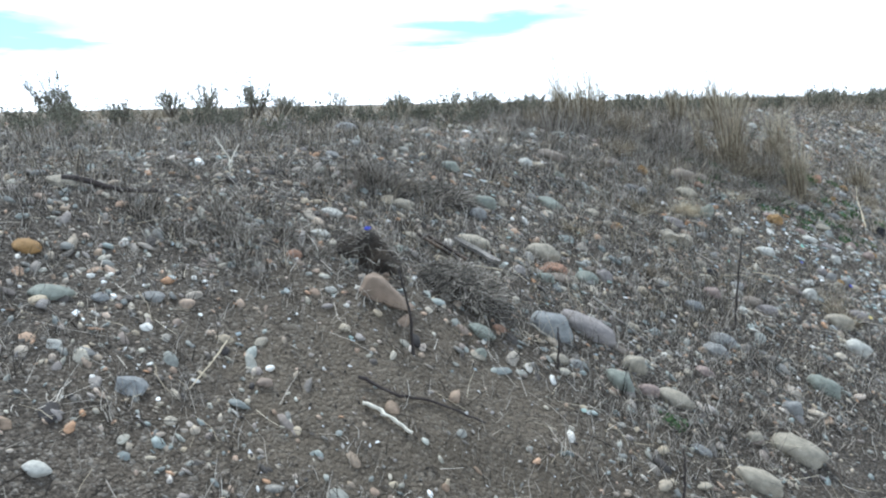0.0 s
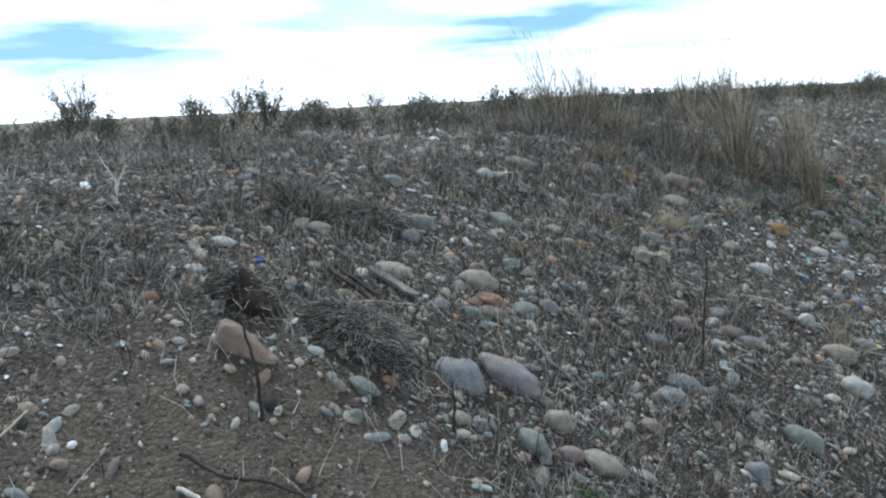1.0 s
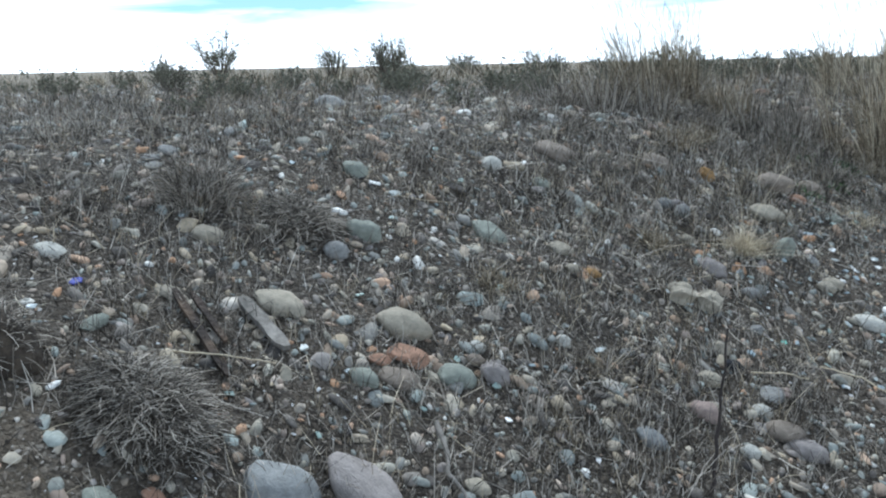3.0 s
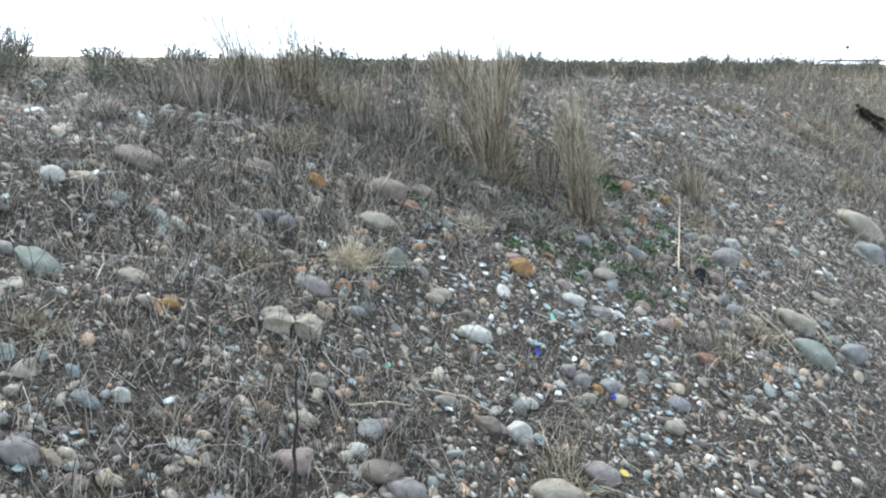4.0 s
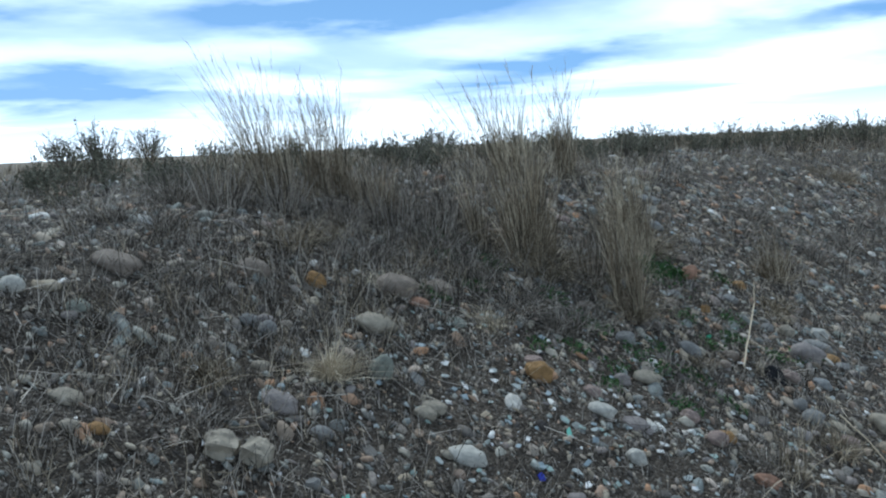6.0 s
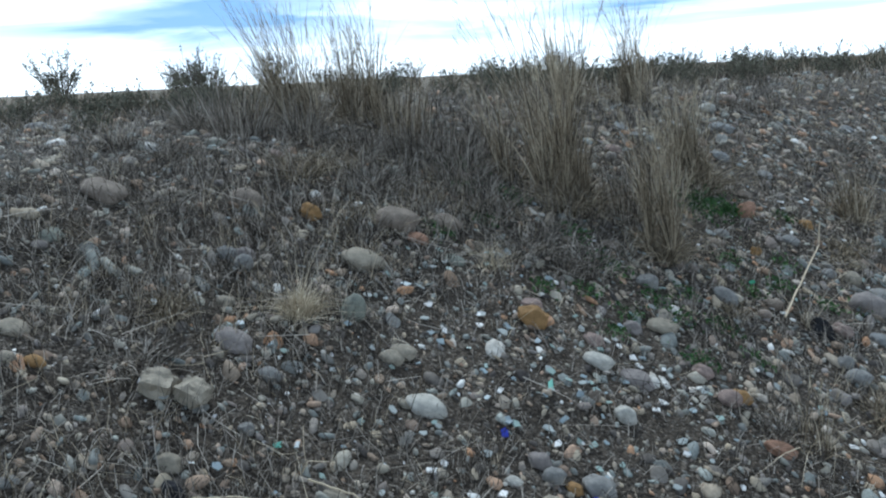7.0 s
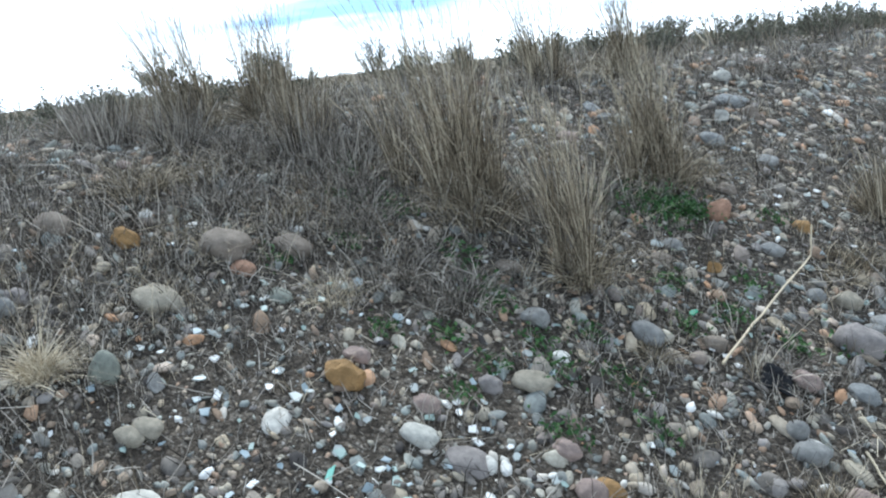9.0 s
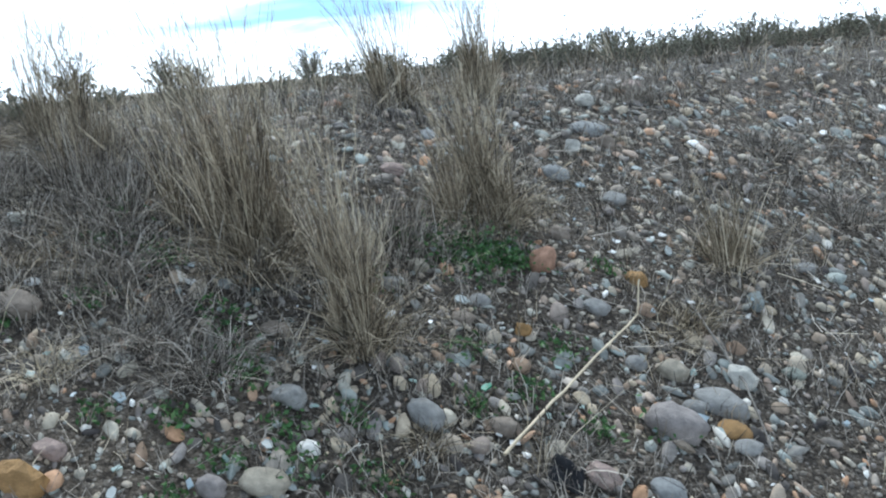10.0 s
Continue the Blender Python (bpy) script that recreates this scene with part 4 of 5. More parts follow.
weed_field("bench_grass", "dry grass and weeds on the flat bench", 1900, (-8, 13, 4.2, 16), 8, 0.08, 0.26, M_STRAW, weedy, flat=0.5, radius=0.0020, seg=1)
weed_field("far_grass", "tan dry grass covering the far bench and hollow", 2200, (-14, 22, 6.0, 34), 6, 0.15, 0.42, M_STRAW, lambda x, y: np.clip(0.35 + 0.1 * (x - 2), 0.2, 1), flat=0.5, radius=0.006, seg=1)


def stubble(name, label, count, region, mat, keep):
    """The shortest dead stems, a few centimetres high, standing thickly between the stones."""
    x, y = scatter(count, *region, keep)
    k = 5
    n = count * k
    X, Y = np.repeat(x, k) + rng.normal(0, 0.02, n), np.repeat(y, k) + rng.normal(0, 0.02, n)
    way = np.stack([rng.normal(0, 0.7, n), rng.normal(0, 0.7, n), np.ones(n)], 1)
    v, f = tubes(np.stack([X, Y, rough_height(X, Y) - 0.003], 1), way, rng.uniform(0.02, 0.06, n), np.zeros((n, 3)), 0.0014 * rng.uniform(0.6, 1.3, n), seg=1, tip=0.4)
    return tagged(new(name, raw_mesh(name, v, f, mat)), label, "dry weeds", kind="stuff")


weed_field("lower_weeds", "sparse dead weeds on the lower bank", 600, (-7, 9, -3.6, 0.8), 7, 0.03, 0.11, M_DEAD, sparse, radius=0.0018)
weed_field("side_weeds", "sparse dead weeds along the bank", 700, (-7, -2.2, 0.2, 4.5), 7, 0.03, 0.12, M_DEAD, sparse, radius=0.0018)
stubble("stubble", "short grey dead stubble between the stones", 7000, (-2.3, 4.6, 0.3, 3.6), M_DEAD, lambda x, y: np.clip(weedy(x, y) + 0.22, 0, 1) * (1 - 0.9 * np.exp(-((x + 0.12) ** 2 / 0.55 + (y - 2.0) ** 2 / 0.26))))


def litter(name, label, count, region, lo, hi, mat, radius):
    """Fallen stems that lie on the ground."""
    x, y = scatter(count, *region, lambda x, y: np.clip(weedy(x, y) + 0.15, 0, 1))
    a = rng.uniform(0, 2 * math.pi, count)
    e = 0.08
    dx, dy = np.cos(a), np.sin(a)
    rise = (height(x + e * dx, y + e * dy) - height(x - e * dx, y - e * dy)) / (2 * e)
    way = np.stack([dx, dy, rise + rng.normal(0.03, 0.06, count)], 1)
    bend = np.stack([rng.normal(0, 0.3, count), rng.normal(0, 0.3, count), rng.normal(0.02, 0.05, count)], 1)
    v, f = tubes(np.stack([x, y, rough_height(x, y) + 0.012], 1), way, rng.uniform(lo, hi, count), bend, radius * rng.uniform(0.6, 1.4, count), seg=2, tip=0.5)
    return tagged(new(name, raw_mesh(name, v, f, mat)), label, "fallen stems", kind="stuff")


litter("fallen_stems", "fallen grey stems lying over the stones", 4200, (-2.2, 4.6, 0, 3.8), 0.05, 0.17, M_DEAD, 0.0012)
litter("fallen_straw", "fallen pale straws lying over the stones", 900, (-2.2, 4.6, 0, 3.4), 0.04, 0.14, M_PALE_STRAW, 0.0009)


for gx_, gy_, gw_, gt_ in ((1.03, 4.30, 0.10, 0.11), (1.50, 5.28, 0.12, 0.10), (2.95, 4.95, 0.12, 0.14), (0.62, 3.72, 0.10, 0.09), (2.55, 5.24, 0.08, 0.08), (1.15, 5.32, 0.16, 0.14), (3.02, 5.92, 0.14, 0.10)):
    bunchgrass(gx_, gy_, gw_, gt_, 110, heads=0, label="small tan tuft of curled dry grass", loose=1.2)


for gx_, gy_, gw_, gt_ in ((-0.92, 2.62, 0.14, 0.13), (-0.74, 2.70, 0.15, 0.14), (-0.58, 2.78, 0.13, 0.12), (-1.08, 2.72, 0.14, 0.14), (-0.84, 2.84, 0.14, 0.13), (-0.45, 2.66, 0.10, 0.09), (-0.66, 2.52, 0.10, 0.09), (2.84, 5.33, 0.12, 0.09)):
    bunchgrass(gx_, gy_, gw_, gt_, 120, mat=M_DEAD, heads=0, label="wiry dark dead weed clump on the slope", loose=0.7)


def green_weed(x, y, wide, count, tall=0.035):
    root = new("green_weed")
    root.location = spot(x, y)
    px, py = rng.normal(0, wide * 0.3, count), rng.normal(0, wide * 0.22, count)
    pz = rough_height(x + px, y + py) - float(rough_height(x, y)) + rng.uniform(0.004, tall, count)
    part("foliage", raw_mesh("foliage", *leaves(np.stack([px, py, pz], 1), rng.uniform(0.010, 0.022, count)), M_GREEN), root)
    return tagged(root, "low fresh green weed sprouting between stones", "weed", "green weeds on the bank")


green_weed(2.47, 5.84, 0.26, 700, 0.06)
green_weed(2.57, 5.88, 0.12, 200, 0.04)
green_weed(2.28, 5.83, 0.12, 130)
green_weed(1.78, 5.42, 0.13, 120)
green_weed(1.62, 5.40, 0.10, 90)
green_weed(2.16, 5.17, 0.10, 90)
green_weed(2.22, 4.98, 0.09, 70)
green_weed(2.50, 5.08, 0.10, 90)
green_weed(2.75, 5.62, 0.10, 80)
green_weed(2.42, 4.86, 0.09, 80)
green_weed(1.60, 5.05, 0.09, 60)
green_weed(0.78, 2.42, 0.08, 60)
for wx, wy, ww in ((1.55, 5.55, 0.16), (2.02, 5.30, 0.12), (2.12, 5.22, 0.10), (2.36, 5.02, 0.10), (2.30, 5.10, 0.09), (2.56, 5.50, 0.09), (2.72, 5.45, 0.10), (2.62, 5.36, 0.08), (2.40, 5.20, 0.08),
                   (2.08, 5.02, 0.09), (1.95, 4.95, 0.08), (2.26, 5.62, 0.10), (3.02, 5.50, 0.09), (2.88, 5.42, 0.08), (2.80, 5.98, 0.09), (2.18, 4.86, 0.08), (1.72, 5.22, 0.09), (2.60, 4.98, 0.08)):
    green_weed(wx, wy, ww, int(800 * ww))


def scrub(x, y, wide, tall, count, label="grey-green desert scrub bush on the bench"):
    """A loose bush: forking stems with small leaves towards their ends."""
    root = new("scrub_bush")
    root.location = spot(x, y)
    count = int(count * 4.2)
    n = max(14, min(44, count // 34))
    a = rng.uniform(0, 2 * math.pi, n)
    o = rng.uniform(0.05, 0.75, n) * wide / tall
    way = np.stack([np.cos(a) * o, np.sin(a) * o, np.ones(n)], 1)
    length = tall * rng.uniform(0.55, 1.0, n)
    bend = np.stack([rng.normal(0, 0.15, n), rng.normal(0, 0.15, n), rng.normal(-0.1, 0.1, n)], 1)
    thick = 0.010 * tall
    main = tubes(np.zeros((n, 3)) - (0, 0, 0.03), way, length, bend, thick, seg=4, tip=0.3)
    w = way / np.linalg.norm(way, axis=1, keepdims=True)
    k = 5
    s = rng.uniform(0.35, 0.95, (n, k))
    fork = w[:, None] * (length[:, None] * s)[..., None] + bend[:, None] * (length[:, None] * s * s)[..., None]
    fdir = w[:, None] + rng.normal(0, 0.55, (n, k, 3))
    flen = tall * rng.uniform(0.1, 0.28, (n, k))
    side = tubes(fork.reshape(-1, 3), fdir.reshape(-1, 3), flen.ravel(), rng.normal(0, 0.15, (n * k, 3)), thick * 0.5, seg=2, tip=0.3)
    part("branchwork", raw_mesh("branchwork", *join(main, side), M_BRANCH), root, "bare grey stems")
    pick = rng.integers(0, n * k, count)
    fd = fdir.reshape(-1, 3)
    fd = fd / np.linalg.norm(fd, axis=1, keepdims=True)
    pos = fork.reshape(-1, 3)[pick] + fd[pick] * (flen.ravel()[pick] * rng.uniform(0.2, 1.05, count))[:, None] + rng.normal(0, 0.012 * tall, (count, 3))
    part("foliage", raw_mesh("foliage", *leaves(pos, rng.uniform(0.016, 0.034, count) * (0.5 + tall * 0.9)), M_SAGE), root, "small grey-green leaves")
    return tagged(root, label, "bush", "scrub on the bench")


scrub(-2.6, 11.2, 0.75, 0.62, 420)
scrub(-4.8, 14.6, 0.85, 0.66, 420)
scrub(-6.6, 14.1, 1.10, 0.85, 500)
scrub(-5.6, 19.5, 1.20, 0.95, 420)
scrub(-3.2, 16.4, 0.80, 0.55, 300)
scrub(-1.7, 9.2, 0.60, 0.30, 300, "low grey-green scrub bush on the bench")
scrub(-0.8, 12.3, 0.85, 0.42, 380, "low grey-green scrub bush on the bench")
scrub(0.3, 13.6, 1.00, 0.42, 380, "low grey-green scrub bush on the bench")
scrub(1.1, 13.2, 0.90, 0.40, 380, "low grey-green scrub bush on the bench")
scrub(2.0, 8.9, 0.42, 0.26, 260, "low grey-green scrub bush on the bench")
scrub(-2.0, 6.5, 0.45, 0.26, 260, "low grey-green scrub bush on the bench")
scrub(-2.9, 7.4, 0.50, 0.34, 300, "low grey-green scrub bush on the bench")
scrub(-1.0, 7.2, 0.40, 0.22, 240, "low grey-green scrub bush on the bench")
scrub(-4.0, 8.8, 0.60, 0.42, 320)
for sx, sy, sw, st in ((-1.6, 6.1, 0.4, 0.22), (-0.6, 6.4, 0.35, 0.2), (-0.2, 7.0, 0.4, 0.22), (0.2, 6.6, 0.4, 0.2), (-3.4, 6.6, 0.5, 0.3), (-2.4, 8.4, 0.5, 0.3), (0.4, 8.3, 0.5, 0.25), (1.3, 8.0, 0.45, 0.25), (-1.3, 8.6, 0.5, 0.28),
                       (2.9, 8.6, 0.5, 0.28), (3.6, 9.4, 0.5, 0.3), (4.4, 10.2, 0.6, 0.34), (5.2, 10.6, 0.6, 0.34), (3.0, 10.8, 0.7, 0.36), (1.9, 10.6, 0.6, 0.3), (0.9, 10.2, 0.6, 0.3)):
    scrub(sx, sy, sw, st, 200, "low dry grey-green scrub on the crest")
for i in range(64):
    bx = -0.5 + 0.19 * i + rng.normal(0, 0.3)
    by = max(10.5, 5.9 + 1.07 * bx) + abs(rng.normal(0, 2.2))
    scrub(bx, by, rng.uniform(0.65, 1.15), rng.uniform(0.24, 0.42), 210, "dull grey-olive scrub bush in a loose hedge")
for i in range(22):
    bx = -4 + 1.1 * i + rng.normal(0, 0.5)
    by = 18 + 0.2 * i + abs(rng.normal(0, 2.4))
    scrub(bx, by, rng.uniform(1.0, 1.6), rng.uniform(0.45, 0.75), 260, "dull grey-green scrub bush on the far bench")
for i in range(46):
    bx = rng.uniform(-4.2, 3.6)
    by = 4.45 + 1.07 * max(bx, -1.6) + rng.uniform(0.9, 5.5)
    scrub(bx, by, rng.uniform(0.28, 0.5), rng.uniform(0.13, 0.27), 90, "low dry grey-green scrub on the crest")


# ---------------- wood, twigs and rubbish on the slope ----------------
def bent_stick(name, points, radius, mat, label, category, tip=0.5, sides=7):
    """A knobbly stick through a few points, with uneven thickness."""
    pts = [Vector(p) for p in points]
    fine = []
    for i in range(len(pts) - 1):
        for k in range(6):
            fine.append(pts[i].lerp(pts[i + 1], k / 6) + Vector((rng.normal(0, 1), rng.normal(0, 1), rng.normal(0, 1))) * radius * 0.35)
    fine.append(pts[-1])
    verts, faces = [], []
    for i, p in enumerate(fine):
        d = (fine[min(i + 1, len(fine) - 1)] - fine[max(i - 1, 0)]).normalized()
        a = d.cross(Vector((0.3, 0.5, 0.81))).normalized()
        b = d.cross(a)
        r = radius * (1 - (1 - tip) * i / (len(fine) - 1)) * rng.uniform(0.85, 1.15)
        for j in range(sides):
            t = 2 * math.pi * j / sides
            verts.append(p + (a * math.cos(t) + b * math.sin(t)) * r * rng.uniform(0.9, 1.1))
    for i in range(len(fine) - 1):
        for j in range(sides):
            p, q = i * sides + j, i * sides + (j + 1) % sides
            faces.append((p, q, q + sides, p + sides))
    ob = new(name, raw_mesh(name, np.array([v[:] for v in verts]), faces, mat, True))
    return tagged(ob, label, category)


def on(x, y, lift=0.0):
    return spot(x, y, lift)[:]


bent_stick("dry_stalk", [on(2.708, 5.245, 0.03), on(2.80, 5.52, 0.035), on(2.90, 5.82, 0.03), on(2.905, 5.845, 0.11)], 0.0036, M_PALE_STRAW, "long pale dry stalk lying across the gravel", "stick", 0.6)
bent_stick("dry_stalk", [on(3.02, 5.95, 0.02), on(3.16, 5.72, 0.03), on(3.22, 5.55, 0.02)], 0.004, M_WEATHERED, "thin grey fallen stalk on the gravel", "stick")
bent_stick("bleached_stick", [on(-0.21, 2.0, 0.014), on(-0.15, 1.975, 0.02), on(-0.07, 1.94, 0.012)], 0.0065, M_PALE_WOOD, "short splintered bleached stick on bare earth", "stick", 0.7)
bent_stick("dead_twig", [on(-0.08, 2.263), on(-0.085, 2.27, 0.12), on(-0.12, 2.275, 0.25)], 0.0055, M_TWIG, "thin dark dead twig standing upright", "twig", 0.5)
bent_stick("dead_twig", [on(1.253, 3.285), on(1.262, 3.29, 0.22), on(1.27, 3.29, 0.42)], 0.0055, M_TWIG, "thin dark dead twig standing upright", "twig", 0.4)
bent_stick("dead_twig", [on(0.402, 2.495), on(0.405, 2.50, 0.08), on(0.40, 2.50, 0.15)], 0.005, M_TWIG, "short dark dead twig standing upright", "twig", 0.5)
bent_stick("dead_twig", [on(0.72, 2.05), on(0.725, 2.05, 0.10), on(0.72, 2.06, 0.17)], 0.005, M_TWIG, "short dark dead twig standing upright", "twig", 0.5)
bent_stick("dead_branch", [on(-0.23, 2.08, 0.015), on(-0.13, 2.05, 0.02), on(-0.02, 2.09, 0.012), on(0.14, 2.08, 0.02)], 0.006, M_TWIG, "dark crooked dead root on bare earth", "twig", 0.5)
bent_stick("forked_twig", [on(-0.88, 3.24), on(-0.89, 3.26, 0.06), on(-0.95, 3.28, 0.13)], 0.0045, M_PALE_WOOD, "pale forked dead twig standing on the slope", "twig", 0.4)
bent_stick("forked_twig", [on(-0.88, 3.24), on(-0.87, 3.25, 0.06), on(-0.84, 3.27, 0.12)], 0.004, M_PALE_WOOD, "pale forked dead twig standing on the slope", "twig", 0.4)
bent_stick("dry_stalk", [on(3.704, 5.187), on(3.70, 5.19, 0.16), on(3.67, 5.20, 0.31)], 0.004, M_PALE_STRAW, "thin pale dry stalk standing in the gravel", "stick", 0.6)
bent_stick("dry_stalk", [on(4.076, 5.60), on(4.03, 5.61, 0.14), on(4.02, 5.62, 0.28), on(4.05, 5.64, 0.35)], 0.004, M_PALE_STRAW, "thin curved pale dry stalk standing in the gravel", "stick", 0.6)
bent_stick("dead_branch", [on(-1.38, 2.783, 0.03), on(-1.2, 2.80, 0.03), on(-1.04, 2.853, 0.02)], 0.013, M_TWIG, "dark fallen branch on the upper slope", "branch", 0.5)
bent_stick("dead_branch", [on(0.62, 3.12, 0.015), on(0.7, 2.98, 0.02), on(0.8, 2.9, 0.015)], 0.007, M_WEATHERED, "short weathered stick on the slope", "stick", 0.5)
for sx, sy, dx, dy in ((-0.62, 2.1, -0.05, -0.22), (0.02, 2.95, 0.22, 0.10), (1.35, 3.8, 0.16, 0.05), (3.02, 5.15, 0.09, -0.22), (3.3, 5.3, 0.05, -0.2), (1.55, 3.95, 0.2, -0.04)):
    bent_stick("dry_stalk", [on(sx, sy, 0.015), on(sx + dx * 0.5 + 0.01, sy + dy * 0.5, 0.03), on(sx + dx, sy + dy, 0.02)], 0.0028, M_PALE_STRAW, "thin pale dry stalk lying on the slope", "stick", 0.6)


def plank(x0, y0, x1, y1, wide, thick, label, mat=None):
    """A split, weathered board with broken ends."""
    a, b = spot(x0, y0, 0.02), spot(x1, y1, 0.02)
    d = b - a
    n = ground_normal((x0 + x1) / 2, (y0 + y1) / 2)
    side = d.cross(n).normalized()
    n = side.cross(d).normalized()
    verts, faces, k = [], [], 9
    for i in range(k):
        p = a + d * (i / (k - 1))
        end = 0.55 if i in (0, k - 1) else 1.0
        for sgn, up_ in ((-1, 0), (1, 0), (1, 1), (-1, 1)):
            verts.append((p + side * sgn * wide * 0.5 * end * rng.uniform(0.88, 1.1) + n * (thick * up_ * rng.uniform(0.75, 1.1) - 0.004))[:])
    for i in range(k - 1):
        for j in range(4):
            p, q = i * 4 + j, i * 4 + (j + 1) % 4
            faces.append((p, q, q + 4, p + 4))
    faces += [(3, 2, 1, 0), (4 * k - 4, 4 * k - 3, 4 * k - 2, 4 * k - 1)]
    return tagged(new("plank", raw_mesh("plank", np.array(verts), faces, mat or M_WEATHERED)), label, "plank")


plank(0.05, 3.225, 0.235, 3.115, 0.036, 0.014, "split grey weathered board lying on the slope")
plank(-0.10, 3.15, 0.17, 2.95, 0.022, 0.010, "narrow dark weathered board on the slope", M_CHARRED)
plank(-0.06, 3.17, 0.10, 3.06, 0.018, 0.010, "narrow dark weathered board on the slope", M_CHARRED)



def root_dome(name, x, y, wide, deep, tall, count, label, category, core, swell=1.3):
    """A low dome of dark earth, thatched with short dead stems."""
    root = new(name)
    root.location = spot(x, y)
    v, f = pebble_shape(7 + int(100 * wide), 3)
    v = v * (wide, deep, tall * swell)
    v[:, 2] += height(x + v[:, 0], y + v[:, 1]) - float(height(x, y)) + tall * 0.05
    part("core", raw_mesh("core", v, f, core, True), root, "dark earth core")
    a, u = rng.uniform(0, 2 * math.pi, count), np.sqrt(rng.uniform(0, 1, count))
    px, py = 0.5 * wide * u * np.cos(a), 0.5 * deep * u * np.sin(a)
    pz = tall * 0.82 * np.sqrt(np.clip(1 - u * u, 0, 1)) + height(x + px, y + py) - float(height(x, y))
    way = np.stack([np.cos(a) * u * 1.2 + rng.normal(0, 0.6, count), np.sin(a) * u * 1.2 + rng.normal(0, 0.6, count), 0.75 - 0.5 * u + rng.normal(0, 0.2, count)], 1)
    bend = np.stack([rng.normal(0, 0.4, count), rng.normal(0, 0.4, count), -rng.uniform(0.1, 0.8, count)], 1)
    st = tubes(np.stack([px, py, pz], 1), way, rng.uniform(0.018, 0.055, count), bend, 0.0011, seg=2, tip=0.4)
    part("skirt", raw_mesh("skirt", *st, M_DEAD), root, "thatch of short grey dead stems")
    return tagged(root, label, category)


root_dome("earth_clod", -0.25, 2.70, 0.21, 0.15, 0.11, 420, "dark brown clod of earth bound with dead roots", "earth clod", M_CLOD, 1.7)
root_dome("dead_cushion_plant", 0.10, 2.74, 0.29, 0.22, 0.115, 3600, "low dome-shaped dead grey cushion plant", "cushion plant", M_SOIL)
root_dome("dead_cushion_plant", 0.02, 3.66, 0.28, 0.16, 0.08, 1300, "low dome-shaped dead grey cushion plant", "cushion plant", M_SOIL)


def wedge_stone(x, y, wide, deep, tall, turn, colour, label):
    """A three-cornered stone, high at one end and thin at the other."""
    v, f = pebble_shape(3, 4, 0.5)
    v = v * (1.0, 0.8, 1.0)
    v[:, 1] *= np.clip(1.0 - 0.9 * v[:, 0], 0.4, 1.3)
    v[:, 2] = np.where(v[:, 2] > 0, v[:, 2] * np.clip(1.15 - 2.9 * v[:, 0], 0.22, 2.4), v[:, 2] * 0.5)
    me = raw_mesh("wedge_stone", v * (wide, deep, tall), f, M_STONE[colour], True)
    ob = new("cobble", me)
    n = ground_normal(x, y)
    ob.matrix_world = Matrix.Translation(spot(x, y, 0.012)) @ Vector((0, 0, 1)).rotation_difference(n).to_matrix().to_4x4() @ pose(0, 0, 0, rz=turn)
    return tagged(ob, label, "stone", "stones on the bank")


def split_block(x, y, wide, deep, tall, turn, colour, label):
    """A squarish block of stone with chipped corners."""
    bm = bmesh.new()
    bmesh.ops.create_cube(bm, size=1)
    bmesh.ops.subdivide_edges(bm, edges=bm.edges[:], cuts=7, use_grid_fill=True)
    for v in bm.verts:
        v.co = v.co.lerp(v.co.normalized() * 0.6, 0.34)
        p = v.co + Vector((x * 9, y * 9, 0))
        v.co *= 1 + 0.34 * noise.noise(p * 2.1) + 0.16 * noise.noise(p * 5) + 0.06 * noise.noise(p * 12)
        v.co = Vector((v.co.x * wide, v.co.y * deep, v.co.z * tall))
    bmesh.ops.triangulate(bm, faces=bm.faces[:])
    me = bpy.data.meshes.new("split_block")
    bm.to_mesh(me)
    bm.free()
    me.materials.append(M_STONE[colour])
    ob = new("cobble", me)
    n = ground_normal(x, y)
    ob.matrix_world = Matrix.Translation(spot(x, y, 0.16 * tall)) @ Vector((0, 0, 1)).rotation_difference(n).to_matrix().to_4x4() @ pose(0, 0, 0, rz=turn)
    return tagged(ob, label, "stone", "stones on the bank")


split_block(1.140, 4.040, 0.082, 0.062, 0.066, 6, "tan", "pale tan squarish block, split from its neighbour")
split_block(1.222, 4.056, 0.070, 0.062, 0.074, -8, "tan", "pale tan squarish block, split from its neighbour")
wedge_stone(-0.17, 2.46, 0.20, 0.10, 0.095, -8, "rust", "reddish-tan three-cornered stone beside a dark twig")

# coloured pieces that stand out
shard(1.93, 4.30, 0.034, "cobalt")
shard(2.16, 4.20, 0.030, "cobalt")
shard(-0.29, 3.02, 0.036, "cobalt")
shard(2.02, 4.52, 0.034, "teal", 80, 2.2)
shard(2.10, 3.85, 0.034, "yellow")
shard(1.45, 4.02, 0.03, "teal")
shard(0.12, 4.02, 0.06, "milk")
shard(0.20, 4.0, 0.055, "clear")
shard(2.62, 5.42, 0.03, "green")
shard(0.98, 4.92, 0.03, "teal")


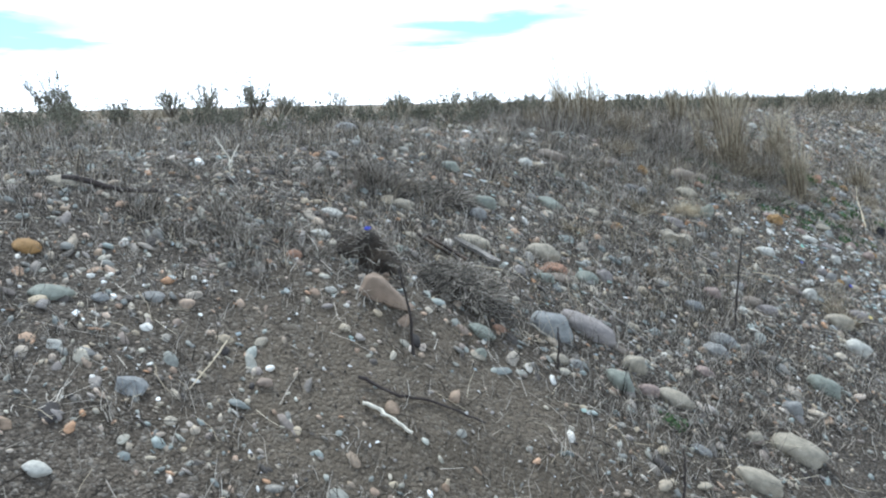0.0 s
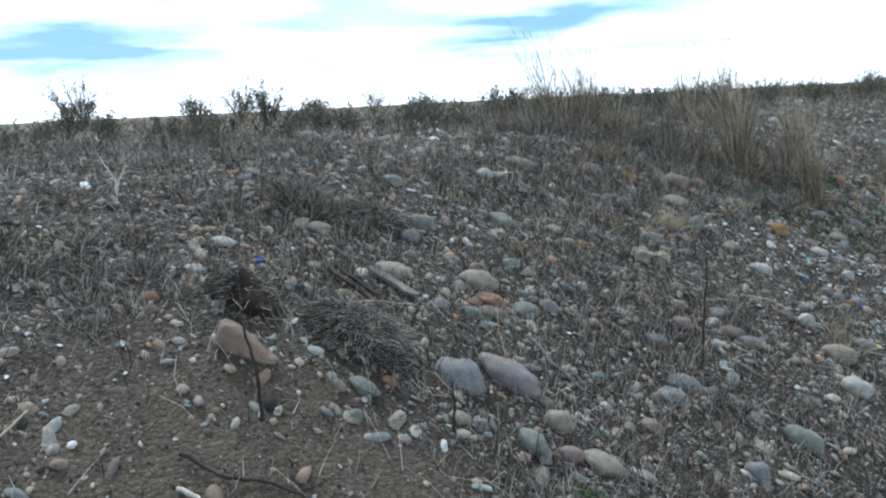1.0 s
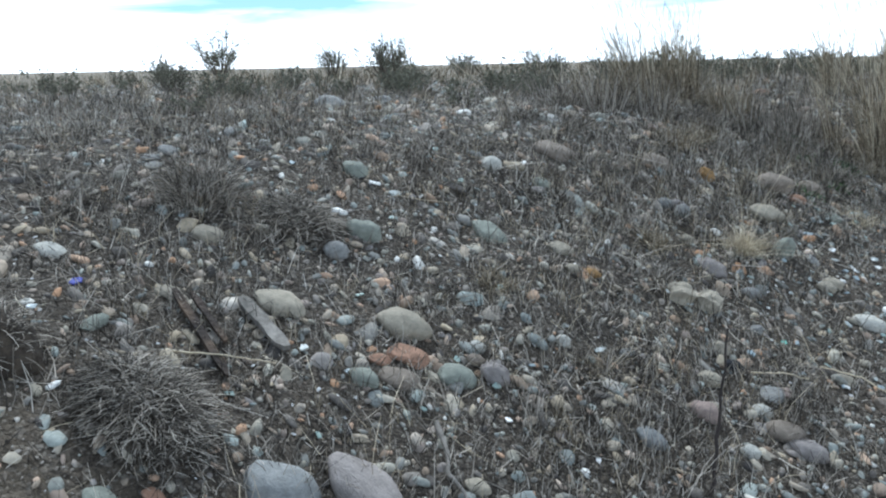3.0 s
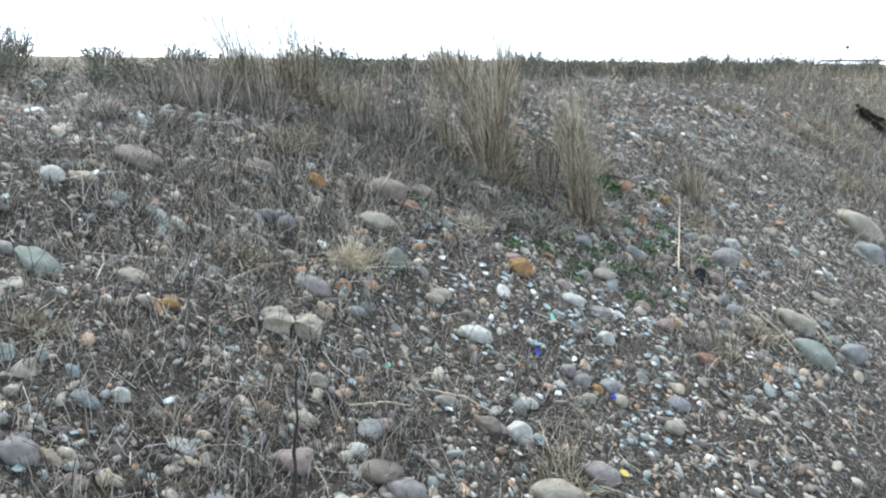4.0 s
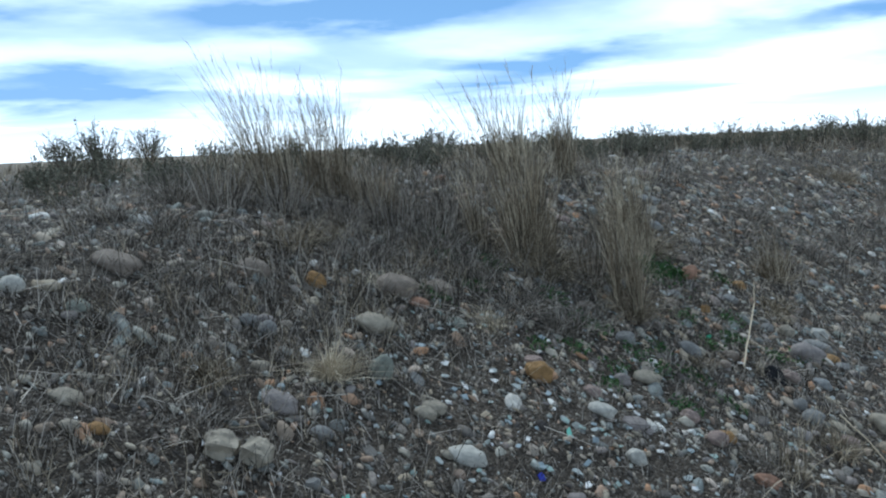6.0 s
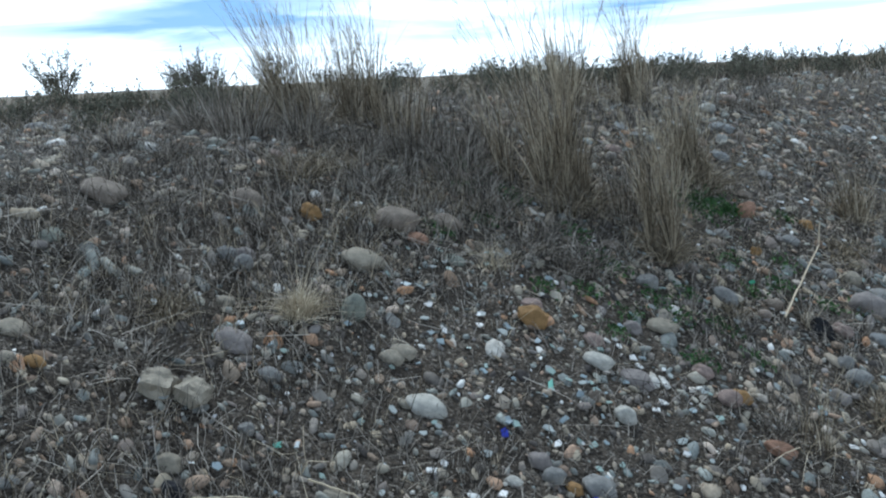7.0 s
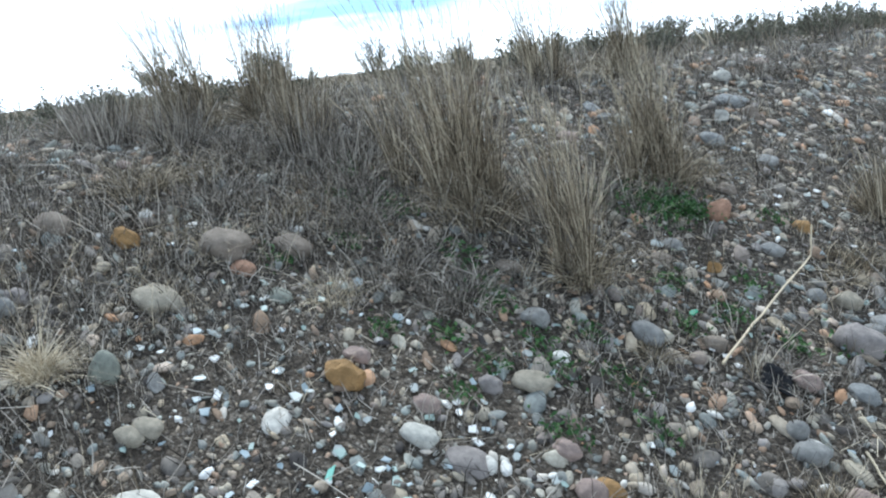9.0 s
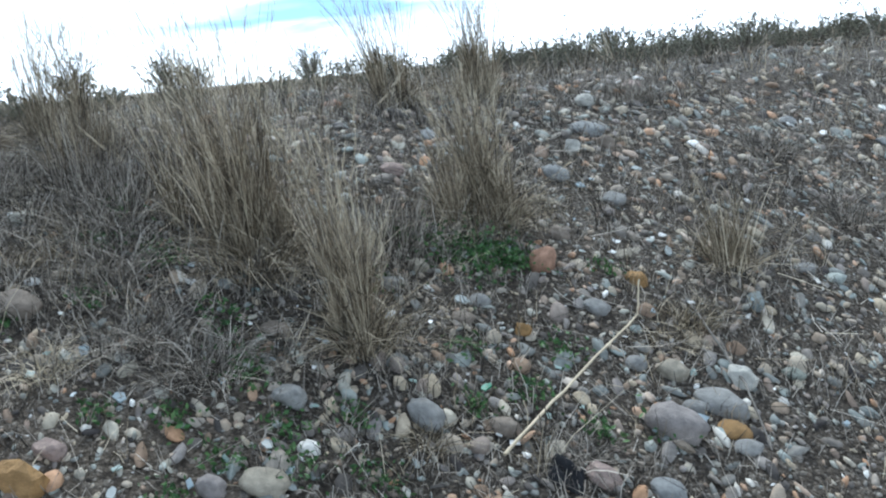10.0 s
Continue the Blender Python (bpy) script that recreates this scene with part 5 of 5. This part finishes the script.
def rag(x, y, wide):
    """A crumpled black cloth, lying in folds."""
    k = 15
    verts, faces = [], []
    for j in range(k):
        for i in range(k):
            u, v = (i / (k - 1) - 0.5) * wide, (j / (k - 1) - 0.5) * wide * 0.7
            fold = 0.016 + 0.014 * math.sin(70 * u + 5 * math.sin(60 * v)) + 0.010 * math.sin(85 * v + 1)
            edge = max(abs(i / (k - 1) - 0.5), abs(j / (k - 1) - 0.5)) * 2
            verts.append((x + u, y + v, float(rough_height(x + u, y + v)) + fold * (1 - edge ** 4) + 0.006))
    for j in range(k - 1):
        for i in range(k - 1):
            p = j * k + i
            faces.append((p, p + 1, p + k + 1, p + k))
    ob = new("rag", raw_mesh("rag", np.array(verts), faces, M_RAG, True))
    solid = ob.modifiers.new("thickness", "SOLIDIFY")
    solid.thickness = 0.003
    return tagged(ob, "crumpled black rag on the gravel", "rag")


rag(2.83, 5.27, 0.075)


def charred_log(x0, y0, x1, y1, radius):
    """Splintered dark timber, half buried in the far slope."""
    root = new("charred_log")
    root.location = spot((x0 + x1) / 2, (y0 + y1) / 2)
    for k, (off, r) in enumerate(((0.0, 0.9), (0.26, 0.6), (-0.22, 0.75), (0.12, 0.5))):
        a = spot(x0, y0, radius * (0.9 + 0.5 * (k == 1))) + Vector((off * 0.5, off, 0)) - root.location
        b = spot(x1, y1, radius * 0.8) + Vector((off * 0.6, off * 0.7, 0)) - root.location
        fine = [a.lerp(b, i / 9) + Vector((rng.normal(0, 0.012), rng.normal(0, 0.012), rng.normal(0, 0.014))) for i in range(10)]
        verts, faces = [], []
        for i, p in enumerate(fine):
            d = (b - a).normalized()
            s, u = d.cross(Vector((0, 0, 1))).normalized(), Vector((0, 0, 1))
            rr = radius * r * (0.45 if i in (0, 9) else 1.0)
            for j in range(9):
                t = 2 * math.pi * j / 9
                verts.append((p + (s * 1.3 * math.cos(t) + u * 0.7 * math.sin(t)) * rr * (1.2 if j % 3 else 0.7) * rng.uniform(0.75, 1.25))[:])
        for i in range(9):
            for j in range(9):
                p, q = i * 9 + j, i * 9 + (j + 1) % 9
                faces.append((p, q, q + 9, p + 9))
        part("timber", raw_mesh("timber", np.array(verts), faces, M_CHARRED), root)
    return tagged(root, "dark rotten splintered log on the grassy slope", "log")


charred_log(6.5, 10.7, 7.6, 11.1, 0.075)


# ---------------- the far road: guard rail, pole, wires, sign ----------------
def box_mesh(name, size, mat, bevel=0.0):
    bm = bmesh.new()
    bmesh.ops.create_cube(bm, size=1)
    bmesh.ops.scale(bm, vec=size, verts=bm.verts)
    if bevel:
        bmesh.ops.bevel(bm, geom=bm.edges[:], offset=bevel, segments=2, affect="EDGES")
    me = bpy.data.meshes.new(name)
    bm.to_mesh(me)
    bm.free()
    me.materials.append(mat)
    return me


def tube_mesh(name, r0, r1, tall, mat, sides=14):
    bm = bmesh.new()
    bmesh.ops.create_cone(bm, cap_ends=True, segments=sides, radius1=r0, radius2=r1, depth=tall)
    bmesh.ops.translate(bm, vec=(0, 0, tall / 2), verts=bm.verts)
    me = bpy.data.meshes.new(name)
    bm.to_mesh(me)
    bm.free()
    me.materials.append(mat)
    return me


FAR = 150.0


def far_point(azimuth, distance=FAR):
    a = radians(azimuth)
    return 1.6 + distance * math.sin(a), 1.8 + distance * math.cos(a)


def guard_rail(az0, az1):
    """A road's steel guard rail: posts and two ribs of rail."""
    (x0, y0), (x1, y1) = far_point(az0), far_point(az1)
    length = math.hypot(x1 - x0, y1 - y0)
    turn = math.degrees(math.atan2(y1 - y0, x1 - x0))
    root = new("guard_rail")
    root.matrix_world = Matrix.Translation((x0, y0, 0.80)) @ pose(0, 0, 0, rz=turn)
    post = box_mesh("post", (0.15, 0.15, 0.95), M_STEEL, 0.01)
    for i in range(int(length / 1.9) + 1):
        p = part("post", post, root)
        p.location = (i * 1.9, 0, 0.45)
    # rail with a W-shaped section
    prof = [(-0.0, 0.56), (0.08, 0.60), (0.08, 0.66), (0.0, 0.71), (0.0, 0.76), (0.08, 0.81), (0.08, 0.87), (0.0, 0.91)]
    prof = [(-0.09 - d, z) for d, z in prof]
    back = [(d + 0.012, z) for d, z in prof]
    ring = prof + back[::-1]
    verts = [(x, d, z) for x in (-0.5, length + 0.5) for d, z in ring]
    m = len(ring)
    faces = [(i, (i + 1) % m, m + (i + 1) % m, m + i) for i in range(m)]
    part("rail", raw_mesh("rail", np.array(verts), faces, M_STEEL), root, "corrugated steel rail")
    return tagged(root, "grey steel roadside guard rail on posts", "guard rail")


def utility_pole(az, tall=10.5):
    x, y = far_point(az, 158)
    root = new("utility_pole")
    root.location = (x, y, 0.75)
    part("pole", tube_mesh("pole", 0.17, 0.11, tall, M_POLE), root)
    arm = part("crossarm", box_mesh("crossarm", (2.6, 0.14, 0.16), M_POLE, 0.02), root)
    arm.location = (0, -0.16, tall - 0.45)
    pin = tube_mesh("insulator", 0.06, 0.04, 0.22, M_STEEL)
    for d in (-1.2, -0.6, 0.6, 1.2):
        q = part("insulator", pin, root)
        q.location = (d, -0.16, tall - 0.37)
    return tagged(root, "dark wooden utility pole with one crossarm", "utility pole")


guard_rail(27.1, 60.0)
pole_x, pole_y = far_point(31.0, 158)
utility_pole(31.0, 9.4)
for off in (-1.2, 1.2):
    wire = bpy.data.curves.new("power_line", "CURVE")
    wire.dimensions, wire.bevel_depth = "3D", 0.013
    sp = wire.splines.new("POLY")
    sp.points.add(40)
    ex, ey = far_point(22, 520)
    for i in range(41):
        s = i / 40
        sag = 4 * 1.6 * s * (1 - s)
        sp.points[i].co = (pole_x + off + (ex - pole_x) * s, pole_y + (ey - pole_y) * s, 9.9 - sag, 1)
    wire.materials.append(M_WIRE)
    tagged(new("power_line", wire), "thin black overhead power line from the pole", "power line")


def road_sign(az):
    x, y = far_point(az)
    root = new("road_sign")
    root.matrix_world = Matrix.Translation((x, y, 0.75)) @ pose(0, 0, 0, rz=-az)
    part("post", tube_mesh("post", 0.03, 0.03, 2.9, M_STEEL), root)
    plate = part("plate", box_mesh("plate", (0.62, 0.02, 0.62), M_SIGN, 0.004), root, "dark back of the sign")
    plate.matrix_basis = pose(0, -0.04, 2.75, 0, 45, 0)
    return tagged(root, "small dark diamond road sign on a post", "road sign")


road_sign(28.3)
